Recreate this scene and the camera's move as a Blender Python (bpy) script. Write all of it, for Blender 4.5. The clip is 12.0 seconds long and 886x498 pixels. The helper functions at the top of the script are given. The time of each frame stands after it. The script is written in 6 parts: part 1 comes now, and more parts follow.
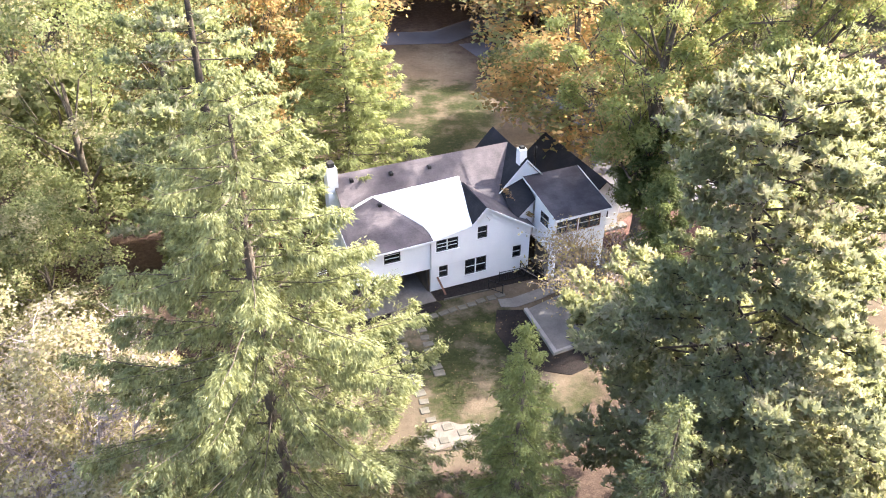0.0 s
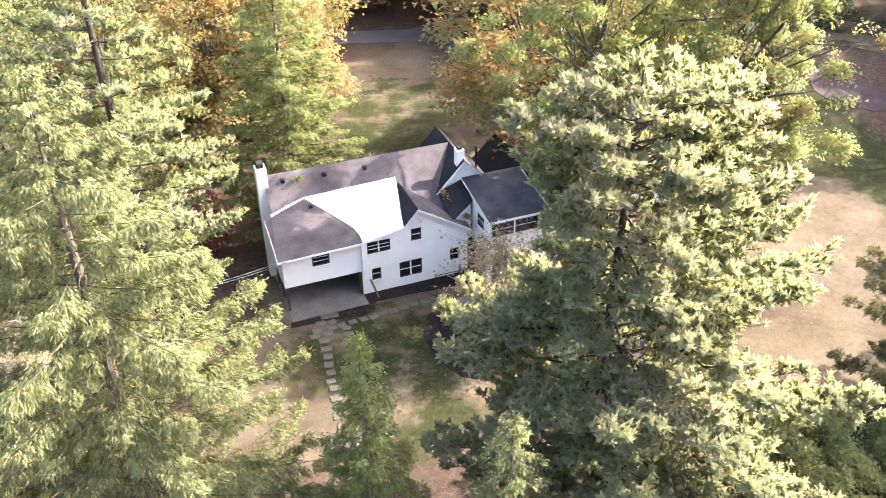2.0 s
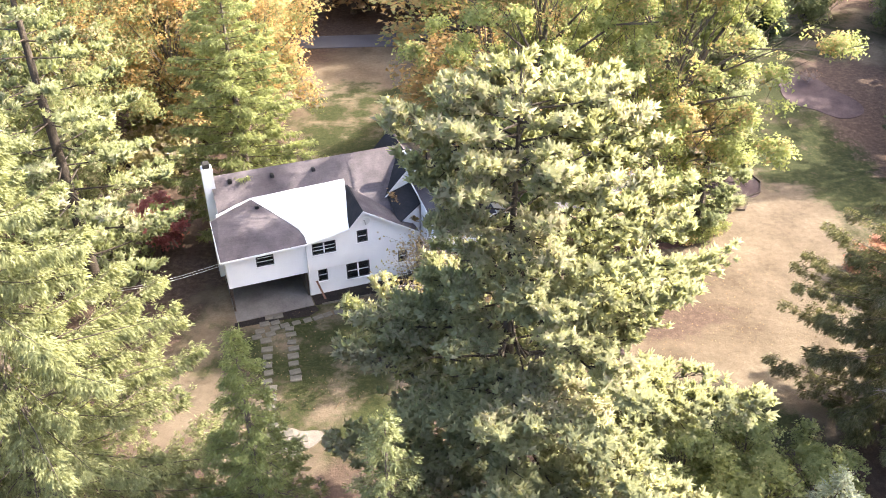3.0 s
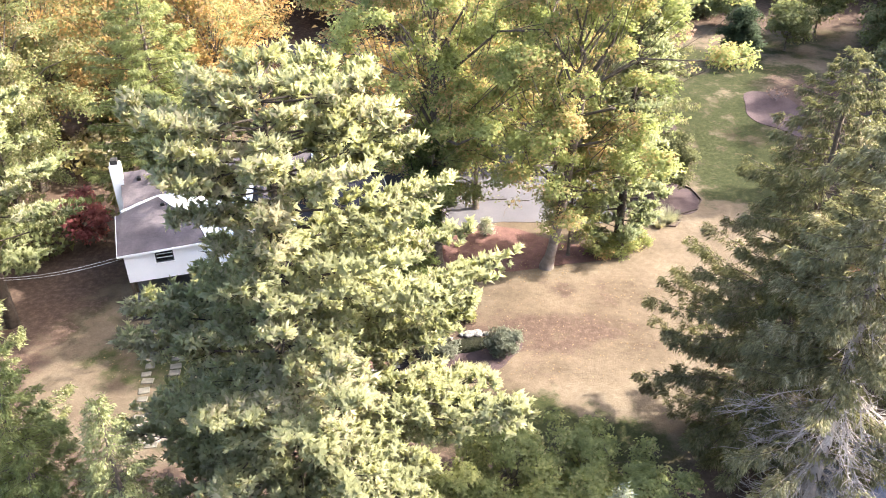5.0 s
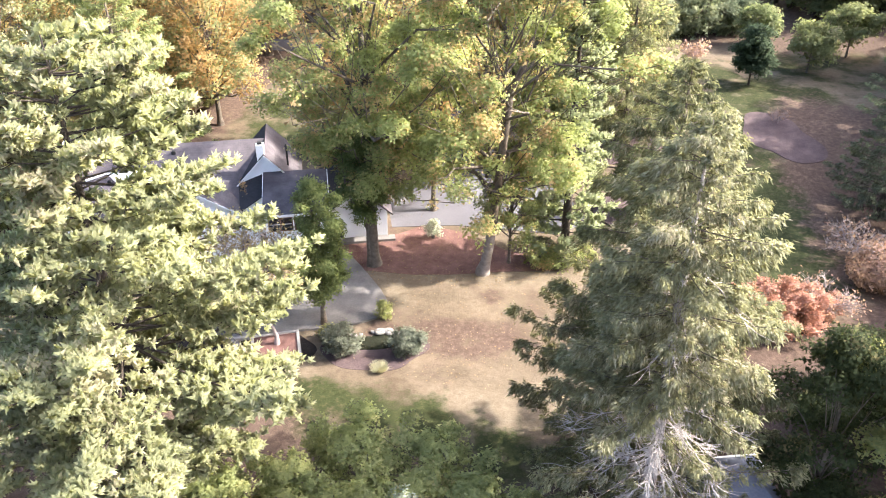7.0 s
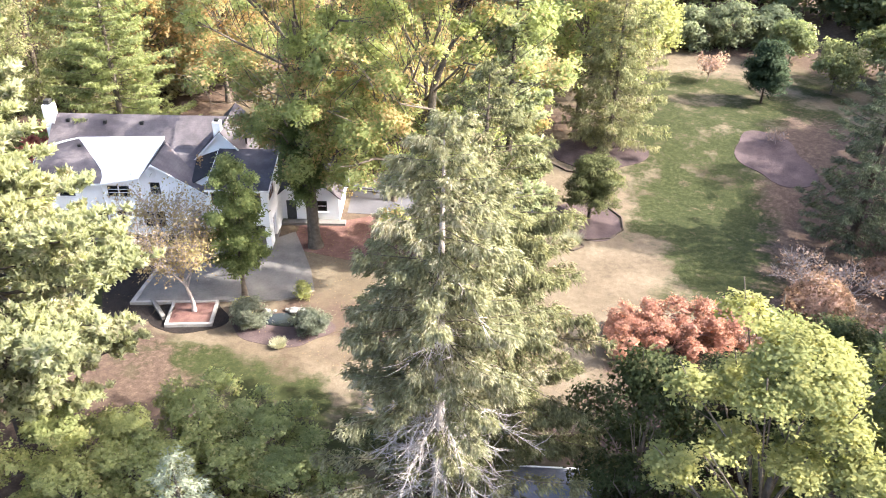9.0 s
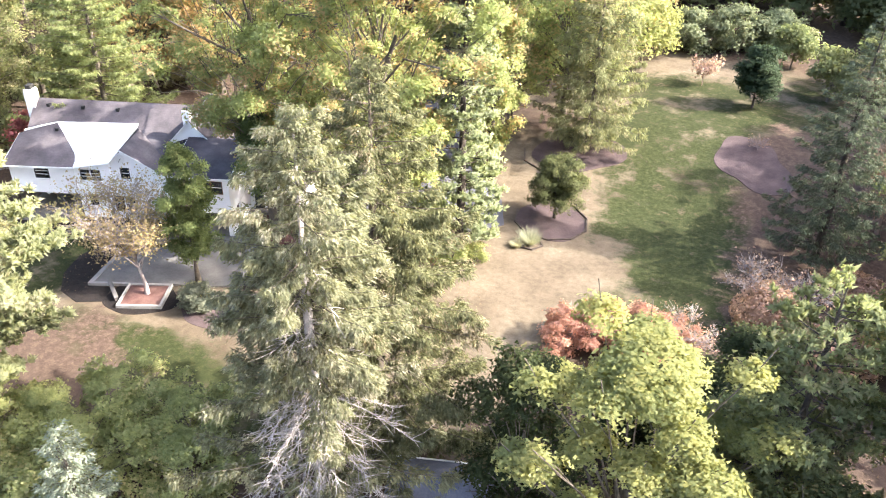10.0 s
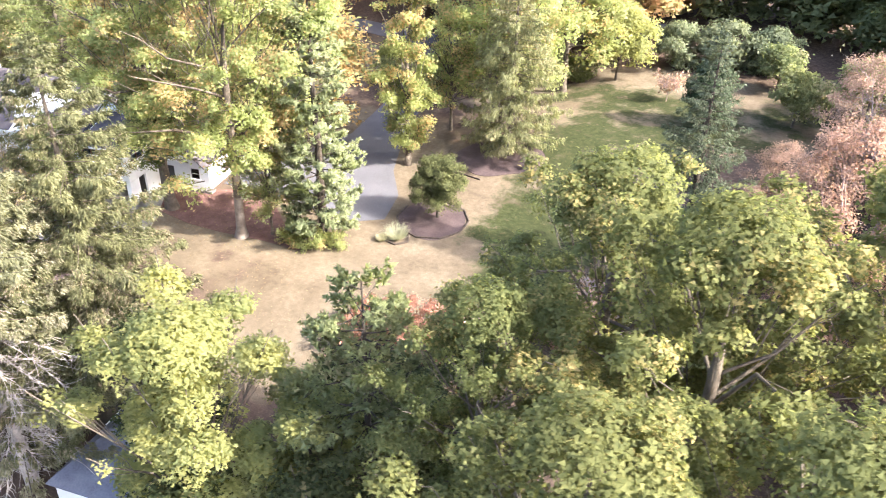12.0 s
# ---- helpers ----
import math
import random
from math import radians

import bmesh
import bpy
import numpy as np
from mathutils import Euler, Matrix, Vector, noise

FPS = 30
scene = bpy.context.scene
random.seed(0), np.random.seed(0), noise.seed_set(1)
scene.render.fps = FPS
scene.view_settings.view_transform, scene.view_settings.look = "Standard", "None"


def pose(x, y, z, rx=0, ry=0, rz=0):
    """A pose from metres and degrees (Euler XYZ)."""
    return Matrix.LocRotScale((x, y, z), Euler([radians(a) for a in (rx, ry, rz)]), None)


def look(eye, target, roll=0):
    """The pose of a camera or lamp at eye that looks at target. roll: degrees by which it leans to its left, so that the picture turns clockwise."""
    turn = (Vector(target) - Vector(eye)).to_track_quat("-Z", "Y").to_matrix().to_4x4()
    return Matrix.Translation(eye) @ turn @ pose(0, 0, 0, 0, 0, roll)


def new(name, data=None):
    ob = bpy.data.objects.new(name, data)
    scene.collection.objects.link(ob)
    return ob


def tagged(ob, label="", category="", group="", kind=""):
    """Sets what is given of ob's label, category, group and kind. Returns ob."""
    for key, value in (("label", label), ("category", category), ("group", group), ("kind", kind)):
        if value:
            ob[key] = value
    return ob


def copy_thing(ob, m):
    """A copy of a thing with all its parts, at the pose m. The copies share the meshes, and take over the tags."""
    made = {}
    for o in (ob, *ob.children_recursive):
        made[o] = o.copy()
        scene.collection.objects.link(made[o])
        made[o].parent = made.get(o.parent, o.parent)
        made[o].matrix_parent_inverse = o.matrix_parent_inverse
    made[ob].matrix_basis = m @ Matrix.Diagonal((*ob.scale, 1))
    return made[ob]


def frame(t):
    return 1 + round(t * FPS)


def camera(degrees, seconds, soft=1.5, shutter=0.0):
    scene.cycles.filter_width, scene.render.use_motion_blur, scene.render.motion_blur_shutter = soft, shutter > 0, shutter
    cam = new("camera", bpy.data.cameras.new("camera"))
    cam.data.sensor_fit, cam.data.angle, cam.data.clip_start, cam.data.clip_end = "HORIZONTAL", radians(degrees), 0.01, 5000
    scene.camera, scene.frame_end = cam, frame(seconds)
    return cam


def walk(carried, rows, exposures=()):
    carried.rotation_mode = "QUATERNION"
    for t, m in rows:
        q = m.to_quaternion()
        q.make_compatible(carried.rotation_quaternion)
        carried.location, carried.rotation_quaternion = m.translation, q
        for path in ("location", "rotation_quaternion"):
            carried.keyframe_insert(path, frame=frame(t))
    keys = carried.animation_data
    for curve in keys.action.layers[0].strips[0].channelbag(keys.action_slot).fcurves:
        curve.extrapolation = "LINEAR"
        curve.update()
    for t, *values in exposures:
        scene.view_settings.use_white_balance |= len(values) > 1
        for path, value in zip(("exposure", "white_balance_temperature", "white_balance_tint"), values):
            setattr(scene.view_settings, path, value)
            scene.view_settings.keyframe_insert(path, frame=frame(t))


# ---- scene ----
cam = camera(57.2, 12.0, soft=1.0, shutter=0.14)
PATH = [
    (0, (-0.981, -0.166, 38.92), (-0.886, 1.506, 37.827), 0.3),
    (0.5, (0.539, 0.138, 38.853), (0.614, 1.81, 37.758), -0.0),
    (1, (2.224, 0.401, 38.769), (2.282, 2.072, 37.672), -0.2),
    (1.5, (4.184, 0.733, 38.65), (4.227, 2.404, 37.552), -0.3),
    (2, (6.548, 0.727, 38.577), (6.574, 2.399, 37.479), -0.6),
    (2.5, (8.995, 0.722, 38.402), (9.008, 2.397, 37.31), -0.6),
    (3, (11.555, 0.403, 38.243), (11.557, 2.085, 37.16), -0.5),
    (3.5, (14.376, 0.052, 38.124), (14.362, 1.74, 37.052), -0.5),
    (3.7, (15.586, 0.05, 38.089), (15.564, 1.739, 37.018), -0.6),
    (6, (30.389, 1.39, 36.81), (30.131, 3.082, 35.774), -0.5),
    (6.5, (33.428, 1.819, 36.678), (33.121, 3.503, 35.644), -0.3),
    (7, (36.528, 2.171, 36.55), (36.171, 3.848, 35.52), -0.1),
    (7.5, (39.794, 2.761, 36.458), (39.381, 4.425, 35.429), 0.1),
    (9.3, (52.328, 5.71, 37.01), (51.7, 7.296, 35.967), 1.1),
    (9.5, (53.745, 6.167, 37.062), (53.096, 7.744, 36.017), 1.0),
    (10, (57.553, 7.553, 37.26), (56.854, 9.106, 36.21), 1.4),
    (10.5, (62.326, 9.427, 37.376), (61.563, 10.948, 36.326), 1.4),
    (11, (67.676, 11.937, 37.313), (66.833, 13.418, 36.266), 1.4),
    (11.5, (73.78, 14.933, 37.585), (72.848, 16.361, 36.539), 1.1),
    (12, (80.095, 18.467, 37.869), (79.085, 19.84, 36.822), 1.0),
]
# exposure in stops and the slow drift of the white balance
TONE = [(0, 3.02, 6450, 13), (2, 2.94, 6650, 13), (3.5, 2.91, 6750, 12), (5.5, 2.93, 6450, 12), (7.5, 2.97, 6300, 11), (9.5, 3.02, 6300, 9), (12, 3.1, 6300, 10)]
walk(cam, [(t, look(eye, target, roll)) for t, eye, target, roll in PATH], TONE)

# ---- light ----
SUN_FROM = Vector((0.755, 0.215, 0.60)).normalized()
world = bpy.data.worlds.new("sky")
scene.world = world
world.use_nodes = True
wn = world.node_tree
sky = wn.nodes.new("ShaderNodeTexSky")
sky.sky_type = "NISHITA"
sky.sun_disc = False
sky.sun_elevation = math.asin(SUN_FROM.z)
sky.sun_rotation = math.atan2(SUN_FROM.x, SUN_FROM.y)
sky.air_density, sky.dust_density, sky.ozone_density = 0.8, 4.0, 0.6
wn.nodes["Background"].inputs["Strength"].default_value = 0.15
wn.links.new(sky.outputs["Color"], wn.nodes["Background"].inputs["Color"])
sun_data = bpy.data.lights.new("sun", "SUN")
sun_data.energy, sun_data.angle, sun_data.color = 2.9, radians(0.6), (1.0, 0.93, 0.82)
sun_lamp = new("sun", sun_data)
sun_lamp.matrix_world = look(SUN_FROM * 200, (0, 0, 0))


# ---- materials ----
class Graph:
    """A short way to write node materials."""

    def __init__(self, name):
        self.mat = bpy.data.materials.new(name)
        self.mat.use_nodes = True
        self.t = self.mat.node_tree
        self.t.nodes.clear()
        self.out = self.n("ShaderNodeOutputMaterial")

    def n(self, kind, **props):
        node = self.t.nodes.new(kind)
        for key, value in props.items():
            if key == "operation":
                node.operation = value
            elif key == "blend_type":
                node.blend_type = value
            elif key == "attribute_name":
                node.attribute_name = value
            else:
                node.inputs[key.replace("_", " ")].default_value = value
        return node

    def link(self, a, b):
        self.t.links.new(a, b)
        return self

    def noise(self, scale, detail=3.0, rough=0.55, where=None):
        node = self.n("ShaderNodeTexNoise", Scale=scale, Detail=detail, Roughness=rough)
        self.link((where or self.place()), node.inputs["Vector"])
        return node.outputs["Fac"]

    def place(self):
        return self.n("ShaderNodeTexCoord").outputs["Object"]

    def spot(self):
        return self.n("ShaderNodeNewGeometry").outputs["Position"]

    def ramp(self, fac, *stops):
        node = self.n("ShaderNodeValToRGB")
        el = node.color_ramp.elements
        while len(el) < len(stops):
            el.new(0.5)
        for e, (p, c) in zip(el, stops):
            e.position, e.color = p, (*c, 1) if len(c) == 3 else c
        self.link(fac, node.inputs["Fac"])
        return node.outputs["Color"]

    def mix(self, fac, a, b, blend="MIX"):
        node = self.n("ShaderNodeMixRGB", blend_type=blend)
        for val, key in ((fac, "Fac"), (a, "Color1"), (b, "Color2")):
            if isinstance(val, (int, float)):
                node.inputs[key].default_value = val
            elif isinstance(val, tuple):
                node.inputs[key].default_value = (*val, 1)
            else:
                self.link(val, node.inputs[key])
        return node.outputs["Color"]

    def math(self, op, a, b=0.0):
        node = self.n("ShaderNodeMath", operation=op)
        for k, val in enumerate((a, b)):
            if isinstance(val, (int, float)):
                node.inputs[k].default_value = val
            else:
                self.link(val, node.inputs[k])
        return node.outputs[0]

    def bsdf(self, color, rough=0.8, bump=None, depth=0.1, distance=0.05, metal=0.0, spec=0.3):
        node = self.n("ShaderNodeBsdfPrincipled")
        node.inputs["Roughness"].default_value = rough
        node.inputs["Metallic"].default_value = metal
        node.inputs["Specular IOR Level"].default_value = spec
        if isinstance(color, tuple):
            node.inputs["Base Color"].default_value = (*color, 1)
        else:
            self.link(color, node.inputs["Base Color"])
        if bump is not None:
            b = self.n("ShaderNodeBump", Strength=depth, Distance=distance)
            self.link(bump, b.inputs["Height"])
            self.link(b.outputs["Normal"], node.inputs["Normal"])
        return node

    def done(self, shader):
        self.link(shader.outputs[0], self.out.inputs["Surface"])
        return self.mat


def plain(name, c1, c2, scale, rough=0.8, depth=0.3, distance=0.02, fine=12.0, metal=0.0, spec=0.3):
    """Two colours mixed by a wide and a fine noise, with a fine relief."""
    g = Graph(name)
    wide, small = g.noise(scale), g.noise(scale * fine, 4.0)
    mixed = g.math("ADD", g.math("MULTIPLY", wide, 0.6), g.math("MULTIPLY", small, 0.4))
    col = g.ramp(mixed, (0.32, c1), (0.68, c2))
    return g.done(g.bsdf(col, rough, small, depth, distance, metal, spec))


def muted(c, keep=0.74):
    grey = 0.32 * c[0] + 0.58 * c[1] + 0.10 * c[2]
    return tuple(grey + (v - grey) * keep for v in c)


def leaf(name, dark, mid, light, second=None, amount=0.0, glow=0.4):
    """Foliage: a colour for each leaf, patches of a second colour over the crown, and light that passes through."""
    dark, mid, light, second = (muted(c) if c else None for c in (dark, mid, light, second))
    g = Graph(name)
    rnd = g.n("ShaderNodeNewGeometry").outputs["Random Per Island"]
    dark, light = (tuple(0.62 * m + 0.38 * v for m, v in zip(mid, c)) for c in (dark, light))
    col = g.ramp(rnd, (0.0, dark), (0.5, mid), (1.0, light))
    patch = g.math("ADD", g.math("MULTIPLY", g.noise(0.3, 3.0), 0.5), g.math("MULTIPLY", g.noise(1.3, 3.0), 0.5))
    tone = g.ramp(patch, (0.36, (0.78, 0.8, 0.78)), (0.64, (1.13, 1.11, 1.05)))
    col = g.mix(1.0, col, tone, "MULTIPLY")
    spray = g.ramp(g.noise(3.6, 2.0), (0.36, (0.84, 0.86, 0.84)), (0.62, (1.09, 1.08, 1.04)))
    col = g.mix(1.0, col, spray, "MULTIPLY")
    if second:
        where = g.math("ADD", g.noise(0.22, 4.0), g.math("MULTIPLY", rnd, 0.22))
        lo = 0.78 - amount * 0.45
        fac = g.ramp(where, (lo, (0, 0, 0)), (lo + 0.1, (1, 1, 1)))
        col = g.mix(fac, col, second)
    var = g.n("ShaderNodeObjectInfo").outputs["Random"]
    col = g.mix(1.0, col, g.ramp(var, (0.0, (0.88, 0.92, 0.9)), (1.0, (1.1, 1.06, 1.0))), "MULTIPLY")
    front = g.bsdf(col, 0.7, spec=0.12)
    back = g.n("ShaderNodeBsdfTranslucent")
    g.link(g.mix(1.0, col, (1.3, 1.28, 0.95), "MULTIPLY"), back.inputs["Color"])
    both = g.n("ShaderNodeMixShader", Fac=min(0.6, 0.12 + glow * 1.2))
    g.link(front.outputs[0], both.inputs[1]).link(back.outputs[0], both.inputs[2])
    return g.done(both)


def ground_material():
    g = Graph("ground")
    p = g.spot()
    wide, mid, small, tiny = g.noise(0.06, 4.0, 0.6, p), g.noise(0.35, 4.0, 0.6, p), g.noise(2.2, 5.0, 0.65, p), g.noise(9.0, 4.0, 0.7, p)
    grain = g.math("ADD", g.math("MULTIPLY", small, 0.55), g.math("MULTIPLY", tiny, 0.45))
    dry = g.ramp(grain, (0.25, (0.072, 0.054, 0.038)), (0.5, (0.12, 0.096, 0.069)), (0.75, (0.168, 0.142, 0.107)))
    dry = g.mix(1.0, dry, g.ramp(g.noise(0.13, 4.0, 0.65, p), (0.35, (0.62, 0.58, 0.55)), (0.62, (1.12, 1.12, 1.1))), "MULTIPLY")
    green = g.ramp(grain, (0.3, (0.012, 0.015, 0.006)), (0.5, (0.027, 0.032, 0.012)), (0.72, (0.07, 0.068, 0.03)))
    litter = g.ramp(grain, (0.28, (0.026, 0.018, 0.014)), (0.5, (0.07, 0.048, 0.037)), (0.72, (0.145, 0.105, 0.08)))
    a_green = g.n("ShaderNodeAttribute", attribute_name="lawn").outputs["Fac"]
    a_litter_shade = g.n("ShaderNodeAttribute", attribute_name="litter").outputs["Fac"]

    def soften(fac):
        s = g.math("ADD", fac, g.math("MULTIPLY", g.math("SUBTRACT", mid, 0.5), 1.9))
        s = g.math("ADD", s, g.math("MULTIPLY", g.math("SUBTRACT", wide, 0.5), 1.2))
        s = g.math("ADD", s, g.math("MULTIPLY", g.math("SUBTRACT", small, 0.5), 0.9))
        return g.ramp(s, (0.32, (0, 0, 0)), (0.68, (1, 1, 1)))

    col = g.mix(soften(a_green), dry, green)
    col = g.mix(soften(a_litter_shade), col, litter)
    return g.done(g.bsdf(col, 0.95, grain, 0.7, 0.12, spec=0.1))


def shingle_material(name, c1, c2, c3):
    g = Graph(name)
    p = g.place()
    wide, small = g.noise(0.55, 4.0, 0.6, p), g.noise(9.0, 4.0, 0.7, p)
    sep = g.n("ShaderNodeSeparateXYZ")
    g.link(p, sep.inputs[0])
    rows = g.math("FRACT", g.math("MULTIPLY", sep.outputs["Z"], 7.0))
    col = g.ramp(g.math("ADD", g.math("MULTIPLY", wide, 0.75), g.math("MULTIPLY", small, 0.25)), (0.33, c1), (0.5, c2), (0.68, c3))
    col = g.mix(g.ramp(rows, (0.0, (0.25, 0.25, 0.25)), (0.2, (0, 0, 0))), col, (0.03, 0.028, 0.03))
    return g.done(g.bsdf(col, 0.85, g.math("ADD", rows, small), 0.35, 0.02, spec=0.25))


def siding_material(name, base, shade):
    g = Graph(name)
    p = g.place()
    sep = g.n("ShaderNodeSeparateXYZ")
    g.link(p, sep.inputs[0])
    rows = g.math("FRACT", g.math("MULTIPLY", sep.outputs["Z"], 5.0))
    wide, small = g.noise(0.8, 4.0, 0.6, p), g.noise(14.0, 3.0, 0.6, p)
    col = g.ramp(g.math("ADD", g.math("MULTIPLY", wide, 0.6), g.math("MULTIPLY", small, 0.4)), (0.3, shade), (0.62, base))
    return g.done(g.bsdf(col, 0.6, rows, 0.35, 0.02))


def glass_material():
    g = Graph("window_glass")
    node = g.bsdf((0.16, 0.18, 0.2), 0.03, spec=0.35)
    node.inputs["Transmission Weight"].default_value = 0.92
    node.inputs["IOR"].default_value = 1.45
    return g.done(node)


M_GROUND = ground_material()
M_BARK = plain("bark_grey_brown", (0.045, 0.035, 0.028), (0.16, 0.13, 0.10), 2.5, 0.9, 0.8, 0.05)
M_BARK_DARK = plain("bark_dark", (0.02, 0.016, 0.013), (0.075, 0.058, 0.045), 2.5, 0.9, 0.8, 0.05)
M_BARK_PALE = plain("bark_pale", (0.22, 0.19, 0.17), (0.46, 0.41, 0.38), 2.0, 0.9, 0.7, 0.04)
M_BARK_OAK = plain("bark_oak_foot", (0.11, 0.09, 0.078), (0.27, 0.23, 0.2), 2.2, 0.9, 0.8, 0.05)
M_SPRUCE = leaf("spruce_needles", (0.095, 0.118, 0.045), (0.235, 0.265, 0.115), (0.40, 0.41, 0.195), glow=0.26)
M_SPRUCE_GREY = leaf("spruce_needles_olive", (0.115, 0.113, 0.06), (0.24, 0.232, 0.132), (0.38, 0.36, 0.225), (0.37, 0.32, 0.22), 0.3, glow=0.32)
M_WEEPING = leaf("weeping_spruce_needles", (0.08, 0.09, 0.035), (0.185, 0.20, 0.088), (0.31, 0.315, 0.16), (0.27, 0.24, 0.13), 0.2, glow=0.25)
M_SPRUCE_DARK = leaf("dark_spruce_needles", (0.045, 0.052, 0.022), (0.135, 0.143, 0.065), (0.27, 0.265, 0.135), (0.25, 0.21, 0.13), 0.2, glow=0.24)
M_SPRUCE_YOUNG = leaf("young_spruce_needles", (0.11, 0.14, 0.04), (0.235, 0.275, 0.09), (0.37, 0.40, 0.16), glow=0.4)
M_SPRUCE_BLUE = leaf("blue_spruce_needles", (0.04, 0.052, 0.034), (0.09, 0.112, 0.075), (0.19, 0.215, 0.15), glow=0.2)
M_PINE = leaf("pine_needles", (0.25, 0.25, 0.118), (0.365, 0.36, 0.18), (0.43, 0.42, 0.235), (0.44, 0.38, 0.235), 0.3, glow=0.42)
M_PINE_BLUE = leaf("pine_needles_pale", (0.115, 0.14, 0.06), (0.25, 0.28, 0.13), (0.41, 0.43, 0.235), (0.40, 0.38, 0.24), 0.3, glow=0.32)
M_PINE_PALE = leaf("pale_pine_needles", (0.15, 0.175, 0.088), (0.29, 0.32, 0.165), (0.41, 0.43, 0.25), (0.37, 0.35, 0.22), 0.3, glow=0.36)
M_SPRUCE_PALE = leaf("pale_blue_spruce_needles", (0.17, 0.20, 0.16), (0.33, 0.37, 0.30), (0.50, 0.53, 0.45), glow=0.28)
M_LARCH = leaf("feathery_needles", (0.15, 0.165, 0.05), (0.30, 0.325, 0.11), (0.45, 0.46, 0.19), glow=0.38)
M_HEDGE = leaf("grey_green_hedge_leaves", (0.09, 0.11, 0.06), (0.18, 0.205, 0.115), (0.28, 0.30, 0.18), glow=0.3)
M_OAK = leaf("yellow_green_leaves", (0.13, 0.165, 0.045), (0.27, 0.315, 0.09), (0.40, 0.43, 0.15), (0.46, 0.30, 0.12), 0.3, glow=0.52)
M_GREEN = leaf("green_leaves", (0.10, 0.12, 0.045), (0.205, 0.23, 0.085), (0.33, 0.35, 0.145), (0.38, 0.33, 0.18), 0.28, glow=0.42)
M_FRESH = leaf("lush_green_leaves", (0.075, 0.092, 0.026), (0.15, 0.168, 0.045), (0.25, 0.26, 0.08), (0.33, 0.26, 0.07), 0.16, glow=0.42)
# green leaves with the front wood's shade put into their colour
M_SHADY = leaf("shade_darkened_leaves", (0.022, 0.032, 0.010), (0.052, 0.068, 0.02), (0.115, 0.13, 0.04), (0.17, 0.13, 0.04), 0.15, glow=0.3)
M_BUSH = leaf("feathery_bush_leaves", (0.14, 0.155, 0.045), (0.32, 0.34, 0.11), (0.5, 0.51, 0.2), (0.45, 0.40, 0.15), 0.28, glow=0.42)
M_YELLOW = leaf("yellow_leaves", (0.17, 0.18, 0.045), (0.33, 0.33, 0.09), (0.46, 0.445, 0.16), (0.2, 0.23, 0.065), 0.36, glow=0.42)
M_ORANGE = leaf("orange_leaves", (0.25, 0.15, 0.05), (0.50, 0.29, 0.10), (0.64, 0.43, 0.18), (0.22, 0.24, 0.08), 0.42, glow=0.48)
M_RUST = leaf("rust_brown_leaves", (0.20, 0.115, 0.06), (0.42, 0.245, 0.13), (0.58, 0.40, 0.24), (0.30, 0.27, 0.09), 0.35, glow=0.4)
M_PINK = leaf("pinkish_dry_leaves", (0.19, 0.10, 0.085), (0.37, 0.21, 0.18), (0.50, 0.335, 0.295), glow=0.32)
M_SALMON = leaf("salmon_red_leaves", (0.22, 0.085, 0.07), (0.44, 0.19, 0.15), (0.62, 0.36, 0.29), glow=0.35)
M_CRIMSON = leaf("crimson_leaves", (0.24, 0.04, 0.06), (0.44, 0.10, 0.13), (0.58, 0.22, 0.24), glow=0.35)
M_SCRUB = leaf("yellowing_scrub_leaves", (0.19, 0.165, 0.08), (0.35, 0.31, 0.16), (0.47, 0.43, 0.27), (0.40, 0.33, 0.28), 0.4, glow=0.36)
M_THICKET = leaf("yellow_green_thicket_leaves", (0.15, 0.145, 0.045), (0.29, 0.275, 0.095), (0.42, 0.39, 0.17), (0.36, 0.27, 0.17), 0.35, glow=0.38)
M_CLIPPED = leaf("clipped_grey_green_leaves", (0.07, 0.078, 0.055), (0.14, 0.15, 0.115), (0.24, 0.25, 0.2), glow=0.25)
M_HOLLY = leaf("dark_glossy_leaves", (0.035, 0.042, 0.012), (0.088, 0.098, 0.028), (0.20, 0.205, 0.075), glow=0.2)
M_CEDAR = leaf("dark_cedar_leaves", (0.018, 0.03, 0.015), (0.04, 0.065, 0.028), (0.085, 0.12, 0.05), glow=0.15)
M_IVY = leaf("narrow_tree_leaves", (0.06, 0.088, 0.026), (0.155, 0.20, 0.058), (0.28, 0.33, 0.105), glow=0.4)
M_SILVER = leaf("silvery_leaves", (0.25, 0.28, 0.22), (0.45, 0.48, 0.40), (0.65, 0.67, 0.60), glow=0.3)
M_FARGREEN = leaf("distant_green_leaves", (0.07, 0.09, 0.035), (0.16, 0.19, 0.075), (0.27, 0.30, 0.13), glow=0.4)
M_PALEGRASS = leaf("pale_grass_blades", (0.28, 0.26, 0.19), (0.42, 0.4, 0.3), (0.52, 0.5, 0.4), glow=0.2)
M_TWIG = plain("bare_twigs", (0.19, 0.155, 0.145), (0.40, 0.345, 0.33), 1.5, 0.9, 0.2, 0.01)
M_TWIG_PINK = plain("rosy_twigs", (0.20, 0.13, 0.115), (0.36, 0.26, 0.24), 1.5, 0.9, 0.2, 0.01)
M_SIDING = siding_material("white_siding", (0.87, 0.87, 0.88), (0.79, 0.79, 0.81))
M_TRIM = plain("white_trim", (0.72, 0.72, 0.72), (0.83, 0.83, 0.83), 1.0, 0.5, 0.1, 0.01)
M_MEMBRANE = plain("white_roof_membrane", (0.74, 0.74, 0.75), (0.84, 0.84, 0.84), 0.6, 0.5, 0.15, 0.01)
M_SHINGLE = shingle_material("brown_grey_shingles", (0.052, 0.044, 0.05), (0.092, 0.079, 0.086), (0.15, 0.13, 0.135))
